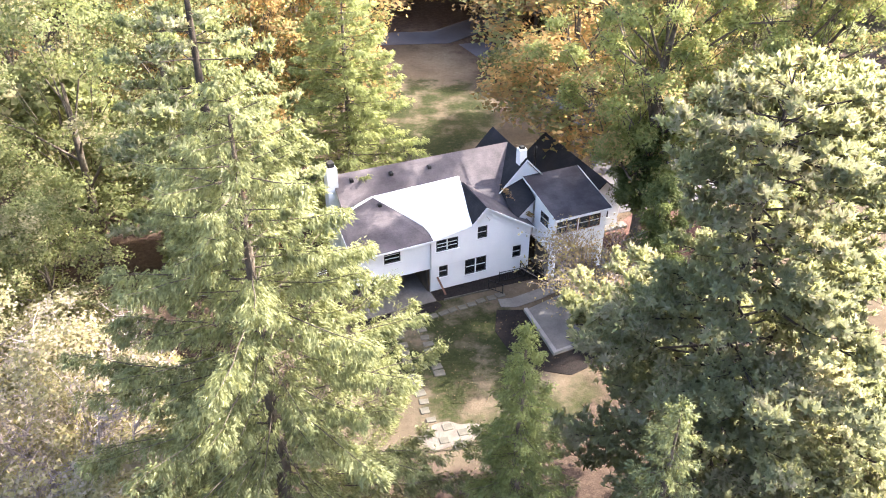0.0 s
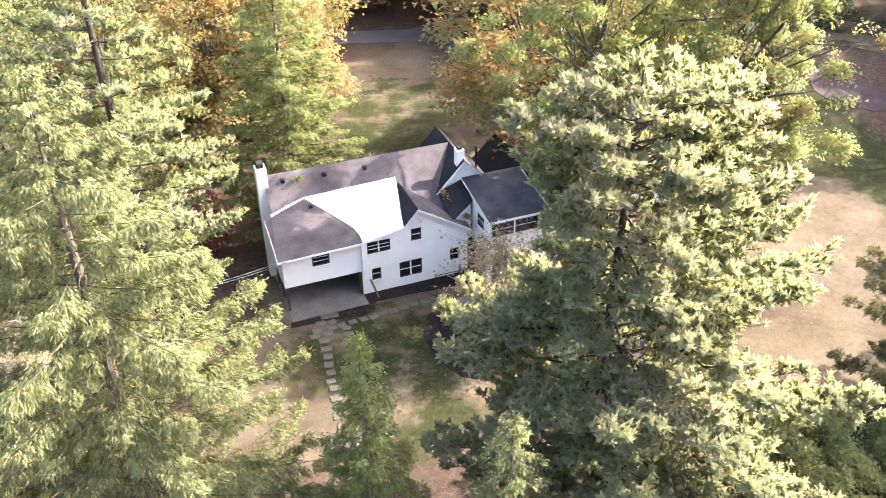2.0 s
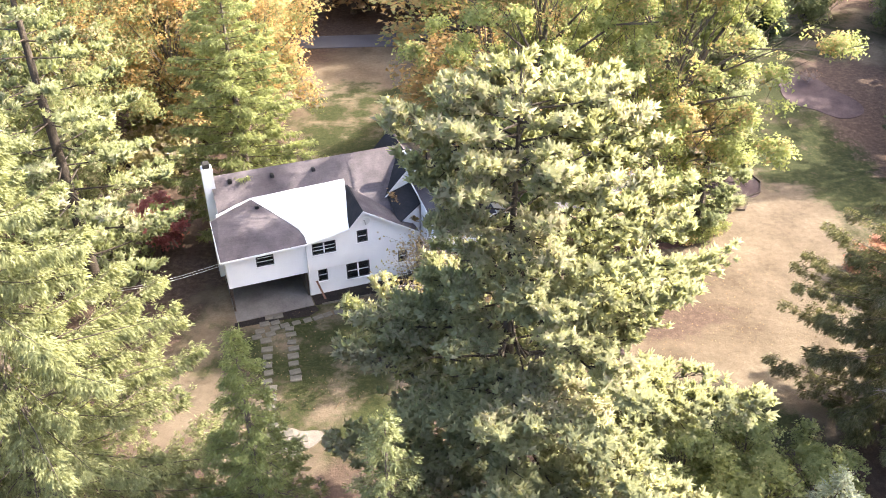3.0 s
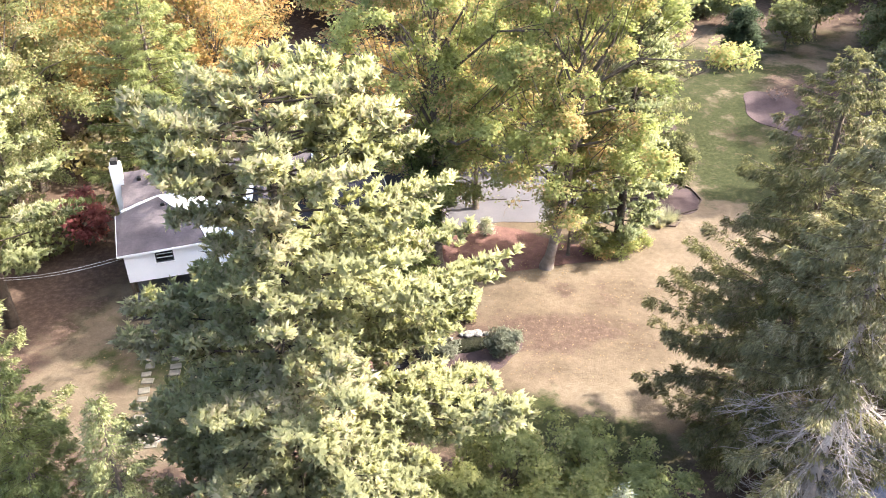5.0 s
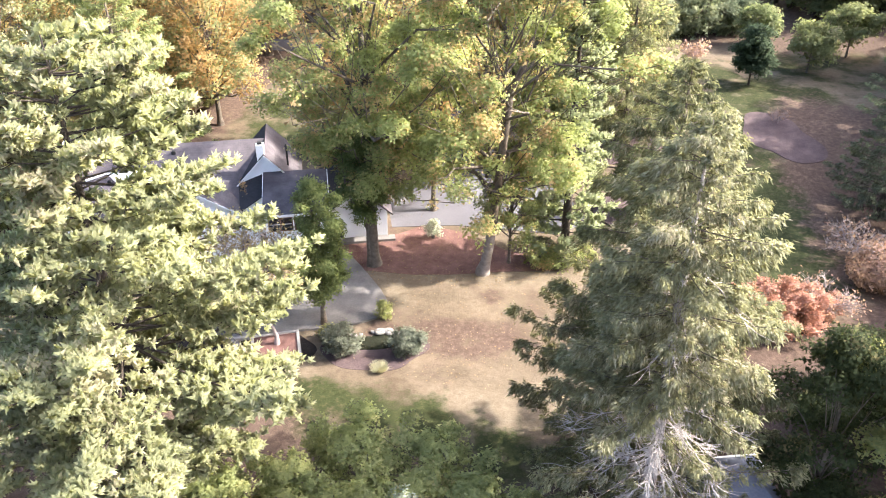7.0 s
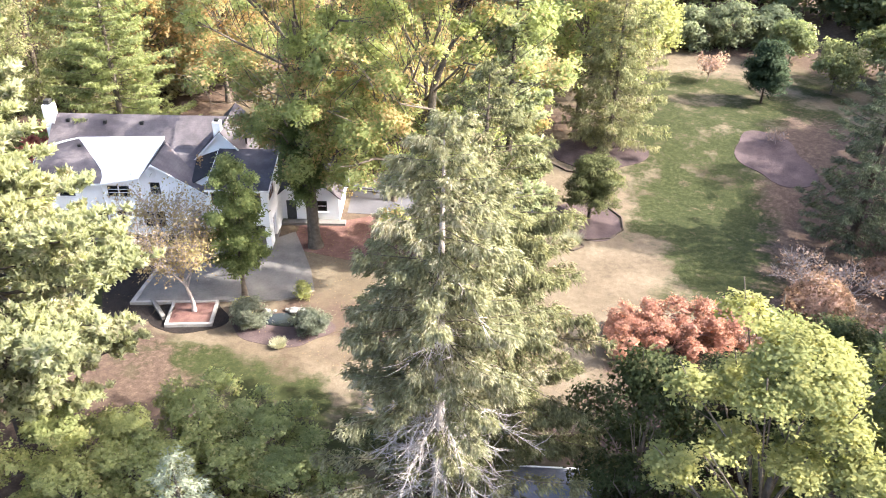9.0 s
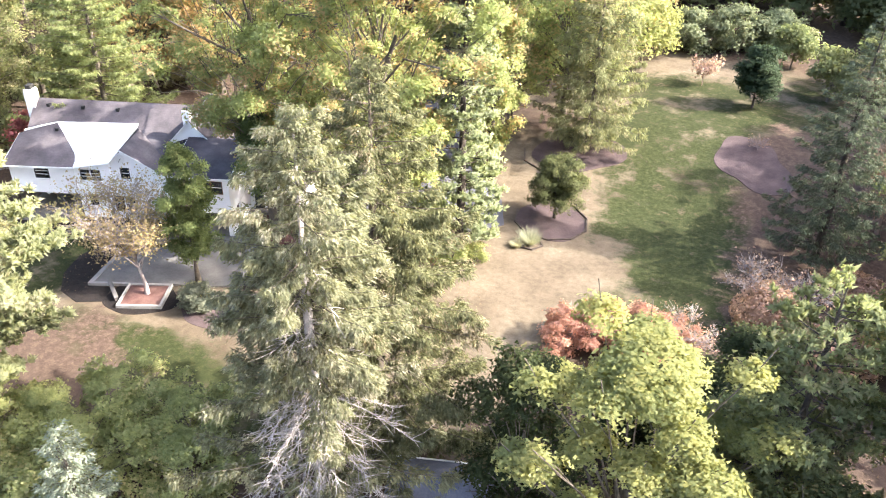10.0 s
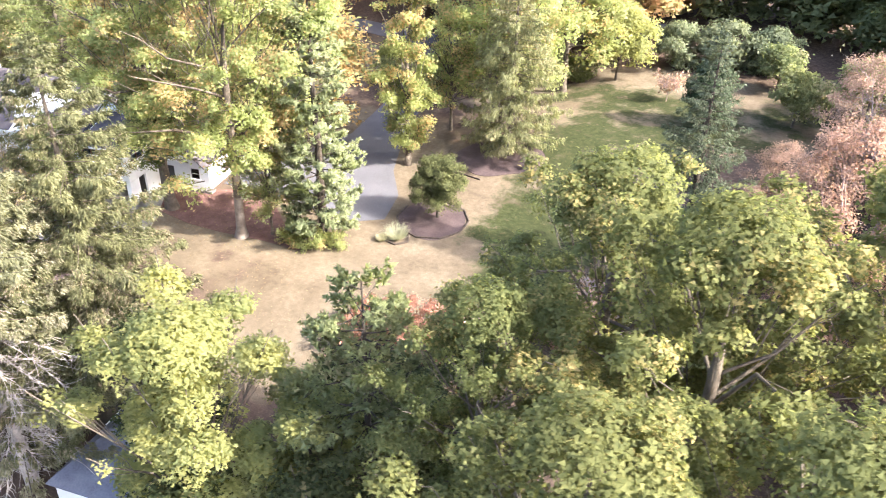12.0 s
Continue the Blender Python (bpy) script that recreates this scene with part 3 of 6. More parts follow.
def pine_data(name, seed, height, base, mat, bark, reach, gap=1.3, count=5.6, per=16, needle=0.3, space=0.34, droop=0.0):
    """A white pine: whorls of long boughs whose branchlets carry upright brushes of needles. reach(z, angle): the length of a bough."""
    rng = np.random.default_rng(seed)
    limbs = [([(0, 0, -0.3), (0.08, 0.0, height * 0.3), (-0.06, 0.08, height * 0.62), (0, 0, height)], [height * 0.0165, height * 0.013, height * 0.008, 0.03], 9)]
    tp, td = [], []
    z0 = base
    while z0 < height - 0.3:
        f = (z0 - base) / (height - base)
        n = int(round(count * (1 - 0.25 * f) + rng.uniform(-0.6, 0.6)))
        spin = rng.uniform(0, 6.28)
        for k in range(n):
            if rng.random() < 0.1:
                continue
            z = z0 + rng.normal() * 0.2 * gap
            ang = spin + 6.283 * k / n + rng.normal() * 0.25
            L = max(0.7, reach(z, ang % 6.2832) * rng.choice((0.62, 0.82, 0.95, 1.05), p=(0.2, 0.25, 0.3, 0.25)))
            d = np.array([math.cos(ang), math.sin(ang), 0.0])
            side = np.array([-d[1], d[0], 0.0])
            s = np.linspace(0, 1, 7)
            lift = rng.uniform(-0.14, 0.1) - droop * (1 - f) + 0.55 * max(0.0, f - 0.6)
            pts = d * (L * s)[:, None] + side * (rng.normal() * 0.12 * L * s ** 2)[:, None]
            pts[:, 2] = z + L * (lift * s + 0.16 * s ** 3)
            limbs.append(([tuple(p) for p in pts], list(0.014 + (0.014 + 0.0065 * L) * (1 - s)), 5))
            for b in range(max(5, int(L * 4.4))):
                t = 0.25 + 0.75 * rng.random() ** 0.65
                p = np.array([np.interp(t, s, pts[:, c]) for c in range(3)])
                w = (0.3 * L * (1.08 - t) + 0.45) * rng.uniform(0.6, 1.15)
                a = rng.uniform(0.5, 1.05) * (1 if b % 2 else -1)
                out = d * math.cos(a) + side * math.sin(a) + np.array([0, 0, rng.uniform(0.0, 0.28)])
                q = p + out * w
                if w > 0.7:
                    limbs.append(([tuple(p), tuple((p + q) / 2 - np.array([0, 0, 0.04])), tuple(q)], [0.028, 0.02, 0.01], 3))
                m = max(2, int(w / space))
                u = (np.arange(m) + rng.random(m)) / m
                u = np.maximum(u, 0.25)
                tp.append(p + out * (w * u)[:, None] + rng.normal(size=(m, 3)) * np.array([0.12, 0.12, 0.05]) + np.array([0, 0, 0.1]))
                td.append(np.tile(out * 0.55 + np.array([0, 0, 0.75]), (m, 1)) + rng.normal(scale=0.3, size=(m, 3)))
        z0 += gap * (1.15 - 0.4 * f)
    tp, td = np.concatenate(tp), normed(np.concatenate(td))
    which = np.repeat(np.arange(len(tp)), per)
    w = unit(rng, len(which))
    d = normed(td[which] * 0.75 + w * 0.85)
    size = rng.uniform(0.75, 1.25, len(tp))[which]
    ln = (needle * rng.uniform(0.75, 1.1, len(d)) * size)[:, None]
    root = tp[which] + td[which] * (rng.uniform(-0.15, 0.2, len(d)) * size)[:, None]
    wide = normed(np.cross(d, unit(rng, len(d)))) * ln * 0.27
    outer = normed(tp * np.array([1.0, 1.0, 0.0]))[which]
    soft = normed(d * 0.42 + td[which] * 0.35 + outer * 0.25 + np.array([0, 0, 0.65]))
    return tubes_mesh(name + "_trunk", limbs, bark), blades(name + "_crown", root + d * ln * 0.5, d * ln * 0.5, wide, mat, soft)


def tapered(height, base, radius, power=0.75):
    """The reach of a pine's boughs: widest low down, narrowing to the tip."""
    def reach(z, ang):
        f = min(max((z - base) / (height - base), 0.0), 1.0)
        return radius * ((1 - f) ** power * (0.6 + 0.4 * min(1, f * 4 + 0.2)) + 0.05)
    return reach


def broadleaf_data(name, seed, height, radius, base, mat, bark, limbs_n=13, clusters=900, per=16, size=0.2, spread=0.55, fill=0.3, lean=(0, 0), lobe=1.0, foot=0.72, twigs=6, limb_bark=None, reach=(0.38, 0.78), gaps=0.0):
    """A broad-leaved tree: forked limbs that end in lobes of leaf clusters with gaps between them."""
    rng = np.random.default_rng(seed)
    mid = base + (height - base) * 0.45
    trunk_top = np.array([lean[0], lean[1], base + (height - base) * 0.62])
    r0 = max(0.1, height * 0.0135)
    fork = (lean[0] * 0.2, lean[1] * 0.2, base * 0.75)
    out = [(((0, 0, -0.3), (0, 0, 0.25), (lean[0] * 0.06, lean[1] * 0.06, 1.1), fork), [r0 * 1.9, r0 * 1.55, r0 * 1.12, r0 * 0.95], 11)]
    out.append(((fork, (lean[0] * 0.5, lean[1] * 0.5, mid), tuple(trunk_top)), [r0 * 0.95, r0 * 0.72, r0 * 0.3], 9))
    lobes = []
    for k in range(limbs_n):
        f = (k + 0.5) / limbs_n
        ang = k * 2.39996 + rng.normal() * 0.25
        zc = base + (height - base) * (0.06 + 0.84 * f + rng.normal() * 0.05)
        prof = math.sqrt(max(0.08, 1 - ((zc - mid) / (height - mid + 0.01)) ** 2)) if zc > mid else foot + (1 - foot) * (zc - base) / (mid - base)
        rr = radius * prof * rng.uniform(*reach)
        c = np.array([math.cos(ang) * rr + lean[0] * f, math.sin(ang) * rr + lean[1] * f, zc])
        rad = radius * rng.uniform(0.27, 0.42) * (1.05 - 0.25 * f) * lobe
        lobes.append((c, rad))
        main = limbs_n < 50 or k % 6 == 0
        zs = base * 0.75 + (zc - base * 0.75) * (0.45 if limbs_n < 50 else 0.68)
        start = np.array([lean[0] * 0.4 * f, lean[1] * 0.4 * f, min(zs, trunk_top[2])])
        if not main:
            start = start * 0.45 + c * 0.55 - np.array([0, 0, 0.1 * (zc - base)])
        knee = start * 0.45 + c * 0.55 + np.array([0, 0, 0.06 * height * rng.uniform(-0.5, 1)])
        if limbs_n > 100:
            knee += rng.normal(size=3) * np.array([0.09, 0.09, 0.04]) * radius
        tip = c + (c - start) * 0.18
        rl = r0 * (0.4 if main else 0.12) * (1.1 - 0.6 * f)
        out.append((tuple(map(tuple, (start, knee, c, tip))), [rl, rl * 0.7, rl * 0.35, 0.02], 6))
        for _ in range(twigs):
            e = c + unit(rng, 1)[0] * rad * 0.95
            j = knee + (c - knee) * rng.uniform(0.1, 0.9)
            out.append((tuple(map(tuple, (j, (j + e) / 2 + rng.normal(size=3) * 0.12 * rad, e))), [rl * 0.32, rl * 0.2, 0.012], 4))
    lobes.append((np.array([lean[0], lean[1], base + (height - base) * 0.86]), radius * 0.36))
    weights = np.array([r ** 2 for _, r in lobes]) * np.where(rng.random(len(lobes)) < gaps, 0.12, 1.0)
    pick = rng.choice(len(lobes), clusters, p=weights / weights.sum())
    cc = np.array([lobes[i][0] for i in pick])
    cr = np.array([lobes[i][1] for i in pick])
    d = unit(rng, clusters)
    d[:, 2] = np.where(d[:, 2] < -0.35, -d[:, 2], d[:, 2])
    depth = np.where(rng.random(clusters) < fill, rng.uniform(0.35, 0.85, clusters), rng.uniform(0.85, 1.12, clusters))
    spot = cc + d * (cr * depth)[:, None] * np.array([1, 1, 0.85])
    spot[:, 2] = np.minimum(spot[:, 2], height)
    p = np.repeat(spot, per, axis=0) + rng.normal(size=(clusters * per, 3)) * spread * np.array([0.5, 0.5, 0.36])
    n = len(p)
    facing = normed(np.repeat(d, per, axis=0) * 0.55 + np.array([0, 0, 0.5]) + unit(rng, n) * 0.7)
    along = normed(np.cross(facing, unit(rng, n)))
    across = np.cross(facing, along)
    sz = (size * rng.uniform(0.6, 1.25, n))[:, None]
    crown = blades(name + "_crown", p, along * sz, across * sz * 0.8, mat, normed(np.repeat(d, per, axis=0) * 0.7 + np.array([0, 0, 0.5]) + rng.normal(scale=0.2, size=(n, 3))))
    if limb_bark:
        return tubes_mesh(name + "_trunk", out[:1], bark), crown, tubes_mesh(name + "_top", out[1:], limb_bark)
    return tubes_mesh(name + "_trunk", out, bark), crown


def twiggy_data(name, seed, height, radius, bark, forks=9, fine=26, leaves=0, mat=None, size=0.12, girth=1.0, lean=(0.0, 0.0)):
    """A half-bare tree or shrub of many fine ascending twigs, with a few leaves left."""
    rng = np.random.default_rng(seed)
    out, ends = [], []
    r0 = max(0.05, height * 0.014)
    out.append((((0, 0, -0.2), (0.02, 0, height * 0.06), (lean[0] * 0.2 + 0.05, lean[1] * 0.2, height * 0.2), (lean[0] * 0.5, lean[1] * 0.5 + 0.05, height * 0.42)), [r0 * girth * 1.4, r0 * girth * 0.9, r0 * (0.5 + 0.3 * girth), r0 * 0.5], 9))
    for k in range(forks):
        ang = k * 2.39996 + rng.normal() * 0.3
        f = (k + 0.5) / forks
        a = np.array([lean[0] * (0.15 + 0.35 * f), lean[1] * (0.15 + 0.35 * f), height * (0.16 + 0.26 * f)])
        b = np.array([lean[0] + math.cos(ang) * radius * rng.uniform(0.45, 0.75), lean[1] + math.sin(ang) * radius * rng.uniform(0.45, 0.75), height * rng.uniform(0.55, 0.85)])
        m = (a + b) / 2 + np.array([math.cos(ang), math.sin(ang), -0.2]) * radius * 0.14
        out.append((tuple(map(tuple, (a, m, b))), [r0 * 0.5, r0 * 0.33, r0 * 0.12], 5))
        for _ in range(fine):
            t = rng.uniform(0.25, 1)
            s = a * (1 - t) ** 2 + 2 * m * t * (1 - t) + b * t ** 2
            w = unit(rng, 1)[0] * np.array([1, 1, 0.5]) + np.array([math.cos(ang) * 0.5, math.sin(ang) * 0.5, 0.55])
            e = s + w * radius * rng.uniform(0.18, 0.42)
            e[2] = min(e[2], height)
            j = (s + e) / 2 + rng.normal(size=3) * radius * 0.03
            out.append((tuple(map(tuple, (s, j, e))), [r0 * 0.14 + 0.008, r0 * 0.09 + 0.006, 0.005], 3))
            for _ in range(3):
                g = j + (e - j) * rng.random() + unit(rng, 1)[0] * radius * 0.13
                out.append((tuple(map(tuple, (j, g))), [0.012, 0.005], 3))
                ends.append(g)
            ends.append(e)
    crown = None
    if leaves:
        ends = np.array(ends)
        p = ends[rng.integers(0, len(ends), leaves)] + rng.normal(size=(leaves, 3)) * radius * 0.07
        facing = normed(np.array([0, 0, 0.4]) + unit(rng, leaves))
        along = normed(np.cross(facing, unit(rng, leaves)))
        sz = (size * rng.uniform(0.6, 1.3, leaves))[:, None]
        crown = blades(name + "_crown", p, along * sz, np.cross(facing, along) * sz * 0.8, mat, normed(normed(p - np.array([0, 0, height * 0.45])) * 0.7 + np.array([0, 0, 0.3]) + rng.normal(scale=0.35, size=p.shape)))
    return tubes_mesh(name + "_trunk", out, bark), crown


def shrub_data(name, seed, rx, ry, rz, mat, bark, leaves=5000, size=0.09, lumps=7, shell=0.75, stem=0.25):
    """A rounded shrub on a few short stems."""
    rng = np.random.default_rng(seed)
    stems = []
    for k in range(5):
        a = k * 1.2566 + rng.random() * 0.5
        stems.append((((0.05 * math.cos(a), 0.05 * math.sin(a), -0.05), (rx * 0.2 * math.cos(a), ry * 0.2 * math.sin(a), stem + rz * 0.3), (rx * 0.55 * math.cos(a), ry * 0.55 * math.sin(a), stem + rz * 1.1)), [0.06, 0.04, 0.015], 5))
    d = unit(rng, leaves)
    bump = np.ones(leaves)
    for _ in range(lumps * 3):
        c = unit(rng, 1)[0]
        bump += 0.13 * np.maximum(0, (d @ c) - 0.75) * 4 * rng.uniform(-0.4, 1)
    r = np.where(rng.random(leaves) < shell, rng.uniform(0.88, 1.06, leaves), rng.uniform(0.45, 0.9, leaves)) * bump
    p = d * r[:, None] * np.array([rx, ry, rz]) + np.array([0, 0, rz + stem])
    p[:, 2] = np.maximum(p[:, 2], 0.04)
    facing = normed(d * 0.7 + unit(rng, leaves) * 0.8)
    along = normed(np.cross(facing, unit(rng, leaves)))
    sz = (size * rng.uniform(0.6, 1.3, leaves))[:, None]
    return tubes_mesh(name + "_stem", stems, bark), blades(name + "_foliage", p, along * sz, np.cross(facing, along) * sz * 0.8, mat, normed(d + rng.normal(scale=0.3, size=d.shape)))


def plant_thing(name, data, x, y, label, category="tree", turn=0.0, scale=1.0, group="", lift=0.0, names=("trunk", "crown"), squeeze=1.0):
    """A tree or shrub of two parts at a place on the land."""
    root = thing(name, x, y, gz(x, y) + lift, turn, label, category, group)
    root.scale = (scale * squeeze, scale * squeeze, scale)
    for part_name, me in zip(names, data):
        if me is not None:
            under(new(part_name, me), root)
    return root


def planted(name, data, rows, label, category="tree", group="", names=("trunk", "crown")):
    """Several of a kind: rows of x, y, turn, scale, squeeze."""
    first = None
    for x, y, turn, scale, squeeze in rows:
        if first is None:
            first = plant_thing(name, data, x, y, label, category, turn, scale, group, names=names, squeeze=squeeze)
        else:
            ob = copy_thing(first, pose(x, y, gz(x, y), 0, 0, turn))
            ob.scale = (scale * squeeze, scale * squeeze, scale)


# large trees before the house
SPRUCE = spruce_data("spruce", 11, 29.0, 10.8, 3.5, M_SPRUCE, M_BARK, levels=48, twigs=235, twig=0.26, power=0.78)
plant_thing("norway_spruce", SPRUCE, -7.0, 26.6, "tall drooping spruce with pale green hanging twigs", "spruce", 20)


def big_pine_reach(z, ang):
    """The big pine: a broad flat top, a waist below it, long boughs on the sunny side and a wide skirt."""
    zs = (4, 7, 9, 11, 13, 15, 17, 19.5, 21.5, 24, 26, 27.4)
    wide = np.interp(z, zs, (6.8, 7.2, 7.8, 8.2, 7.8, 6.4, 4.2, 2.9, 2.9, 3.3, 2.6, 0.9))
    east = np.interp(z, zs, (0.5, 0.6, 0.8, 1.0, 1.4, 2.4, 3.8, 4.6, 4.0, 2.6, 1.6, 0.4))
    tier = np.interp(z, zs, (0.0, 0.4, 1.0, 1.4, 1.4, 1.4, 0.2, 0.0, 1.6, 2.6, 2.2, 0.2))
    south = np.interp(z, zs, (1.4, 1.6, 2.0, 2.4, 2.4, 2.2, 2.4, 2.4, 1.6, 0.8, 0.0, 0.0))
    gap = np.interp(z, zs, (4.0, 5.0, 5.5, 5.0, 3.0, 0.6, 0.0, 0.0, 0.0, 0.0, 0.0, 0.0))
    return wide + east * max(0.0, math.cos(ang + 0.25)) ** 2 + tier * max(0.0, math.cos(ang - 3.68)) ** 5 + south * max(0.0, math.cos(ang - 5.2)) ** 2 - gap * max(0.0, math.cos(ang - 4.2)) ** 14


PINE = pine_data("pine", 12, 27.4, 5.5, M_PINE, M_BARK_DARK, big_pine_reach, gap=0.82, count=8.2, per=16, needle=0.31, space=0.27)
plant_thing("white_pine", PINE, 14.6, 29.7, "tall white pine with dark trunk and soft needle cushions", "pine", 0)
PINE_TALL = pine_data("pine_tall", 8, 32.0, 6.0, M_PINE_BLUE, M_BARK_DARK, tapered(32.0, 6.0, 8.2), gap=1.5, count=5.4, per=13, needle=0.34, space=0.36)
plant_thing("white_pine", PINE_TALL, -13.2, 48.0, "tall pale green white pine beside the house", "pine", 10)
YOUNG = spruce_data("young_spruce", 21, 19.4, 3.6, 1.0, M_SPRUCE_YOUNG, M_BARK, levels=46, twigs=190, droop=0.35, twig=0.22, power=0.85)
plant_thing("young_spruce", YOUNG, 3.7, 24.2, "slender bright green spruce in front of the lawn", "spruce", 0)
YOUNG_GREY = spruce_data("grey_spruce", 23, 17.3, 3.6, 1.0, M_SPRUCE, M_BARK, levels=42, twigs=120, droop=0.5, twig=0.24)
plant_thing("young_spruce", YOUNG_GREY, 9.4, 21.8, "slender grey-green spruce below the pine", "spruce", 70)
SPRUCE_DEAD = spruce_data("old_spruce", 31, 25.6, 6.4, 2.5, M_SPRUCE_GREY, M_BARK_PALE, levels=60, twigs=235, droop=1.0, bare=12.0, twig=0.27, power=0.6)
plant_thing("old_spruce", SPRUCE_DEAD, 40.4, 31.4, "old grey-green spruce with dead bare lower branches", "spruce", 15, names=("trunk", "crown", "bough_frame"))
SPRUCE_DARK = spruce_data("dark_spruce", 33, 25.5, 8.1, 1.5, M_SPRUCE_DARK, M_BARK, levels=48, twigs=220, droop=0.95, twig=0.27, power=0.7)
plant_thing("norway_spruce", SPRUCE_DARK, 40.0, 38.0, "dense dark green spruce with drooping boughs", "spruce", 0)

# large trees beside and behind the house
OAK = broadleaf_data("oak", 41, 30.0, 9.0, 7.0, M_OAK, M_BARK, limbs_n=170, twigs=3, clusters=4500, per=16, size=0.12, spread=0.55, fill=0.25, gaps=0.25, lean=(0.3, -1.5), lobe=0.3, foot=0.3, reach=(0.12, 1.05))
plant_thing("oak", OAK, 18.7, 58.1, "large yellow-green oak with straight dark trunk", "oak", 0)
OAK_B = broadleaf_data("oak_b", 43, 29.0, 10.0, 6.0, M_OAK, M_BARK_OAK, limbs_n=160, twigs=3, clusters=4400, per=16, size=0.12, spread=0.55, fill=0.25, gaps=0.32, lean=(3.6, -2.0), lobe=0.3, foot=0.62, reach=(0.12, 1.05), limb_bark=M_BARK)
plant_thing("oak", OAK_B, 27.9, 58.6, "large yellow-green oak with pale flared trunk", "oak", 0, names=("trunk", "crown", "upper_trunk"))
COLUMN = pine_data("column_pine", 9, 24.5, 1.5, M_PINE_PALE, M_BARK_DARK, tapered(24.5, 1.5, 4.2, 0.6), gap=0.9, count=6.6, per=17, needle=0.29, space=0.3)
plant_thing("white_pine", COLUMN, 34.2, 62.7, "narrow pale green white pine beside the driveway", "pine", 33)
LARCH = spruce_data("larch", 45, 22.5, 7.4, 1.0, M_LARCH, M_BARK, levels=50, twigs=75, droop=0.35, twig=0.38, power=0.62)
plant_thing("larch", LARCH, -5.4, 63.6, "broad feathery pale green tree behind the house", "larch", 0)
GREEN = broadleaf_data("green_tree", 47, 24.0, 8.5, 5.0, M_GREEN, M_BARK, limbs_n=17, twigs=3, clusters=430, per=12, size=0.38, spread=1.1)
GREEN_NEAR = broadleaf_data("leafy_green_tree", 48, 23.0, 8.0, 3.5, M_GREEN, M_BARK, limbs_n=60, twigs=3, clusters=1250, per=18, size=0.13, spread=0.75, fill=0.25, lobe=0.48, reach=(0.25, 1.0))
FRESH = broadleaf_data("lush_tree", 49, 23.0, 6.0, 12.0, M_FRESH, M_BARK, limbs_n=84, twigs=3, clusters=1700, per=24, size=0.095, spread=0.36, fill=0.08, lobe=0.38, reach=(0.3, 1.15))
YELLOW = broadleaf_data("yellow_tree", 51, 18.2, 4.6, 1.5, M_YELLOW, M_BARK, limbs_n=44, twigs=3, clusters=2300, per=24, size=0.085, spread=0.36, fill=0.1, lobe=0.58, gaps=0.3, reach=(0.2, 1.15))
ORANGE = broadleaf_data("orange_tree", 53, 21.0, 8.0, 4.0, M_ORANGE, M_BARK, limbs_n=34, twigs=3, clusters=850, per=17, size=0.18, spread=1.0, lobe=0.75)
RUST = broadleaf_data("rust_tree", 55, 20.0, 7.5, 4.0, M_RUST, M_BARK, limbs_n=17, twigs=3, clusters=620, per=13, size=0.34, spread=1.1)
WOOD_OAK = broadleaf_data("wood_oak", 57, 22.0, 7.5, 5.0, M_OAK, M_BARK, limbs_n=40, twigs=3, clusters=900, per=17, size=0.18, spread=1.0, lobe=0.65, reach=(0.25, 0.95))
PINKISH = broadleaf_data("pinkish_tree", 59, 18.5, 7.0, 2.5, M_PINK, M_TWIG_PINK, limbs_n=56, twigs=7, clusters=1300, per=18, size=0.09, spread=0.62, fill=0.25, lobe=0.45, reach=(0.2, 0.95))
SCRUB = broadleaf_data("scrub_tree", 61, 14.0, 5.4, 1.0, M_SCRUB, M_TWIG, limbs_n=60, twigs=7, clusters=1100, per=14, size=0.1, spread=0.6, fill=0.25, lobe=0.45, reach=(0.2, 0.95))
BARE = twiggy_data("bare_tree", 63, 15.0, 5.0, M_TWIG, forks=12, fine=26, leaves=900, mat=M_SCRUB, size=0.13)
BLUE = spruce_data("blue_spruce", 65, 21.5, 5.4, 1.0, M_SPRUCE_BLUE, M_BARK_DARK, levels=42, twigs=70, droop=0.45, twig=0.32)
WEEPING = spruce_data("weeping_spruce", 67, 20.0, 5.6, 1.5, M_WEEPING, M_BARK, levels=42, twigs=70, droop=1.2, twig=0.36, power=0.55)

planted("lush_tree", FRESH, [(68.8, 45.8, 0, 1.06, 0.95), (74.6, 42.6, 100, 1.11, 0.95), (74.3, 33.5, 200, 1.0, 1.0), (67.2, 38.6, 300, 0.93, 0.8), (80.5, 50.0, 20, 1.12, 1.1), (80.5, 36.5, 160, 1.02, 1.0), (87.0, 44.0, 250, 1.04, 1.15)], "lush yellow-green tree in the dense front wood", "tree", "lush trees")
# the low ones near (53..59, 45..49) are added to darken shaded ground
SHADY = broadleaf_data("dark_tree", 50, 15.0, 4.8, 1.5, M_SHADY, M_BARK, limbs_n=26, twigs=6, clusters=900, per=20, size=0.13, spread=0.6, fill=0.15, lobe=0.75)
planted("dark_green_tree", SHADY, [(49.4, 35.8, 0, 0.92, 0.85), (63.2, 33.4, 90, 0.9, 1.1), (69.5, 33.0, 200, 0.95, 1.1), (58.5, 30.5, 300, 0.8, 1.2), (60.5, 43.0, 20, 0.7, 1.3), (53.0, 45.0, 140, 0.5, 1.4), (56.6, 45.6, 260, 0.55, 1.4), (58.8, 49.2, 70, 0.62, 1.2)], "leafy green tree, coloured dark for the front wood's shade", "tree", "dark green trees")
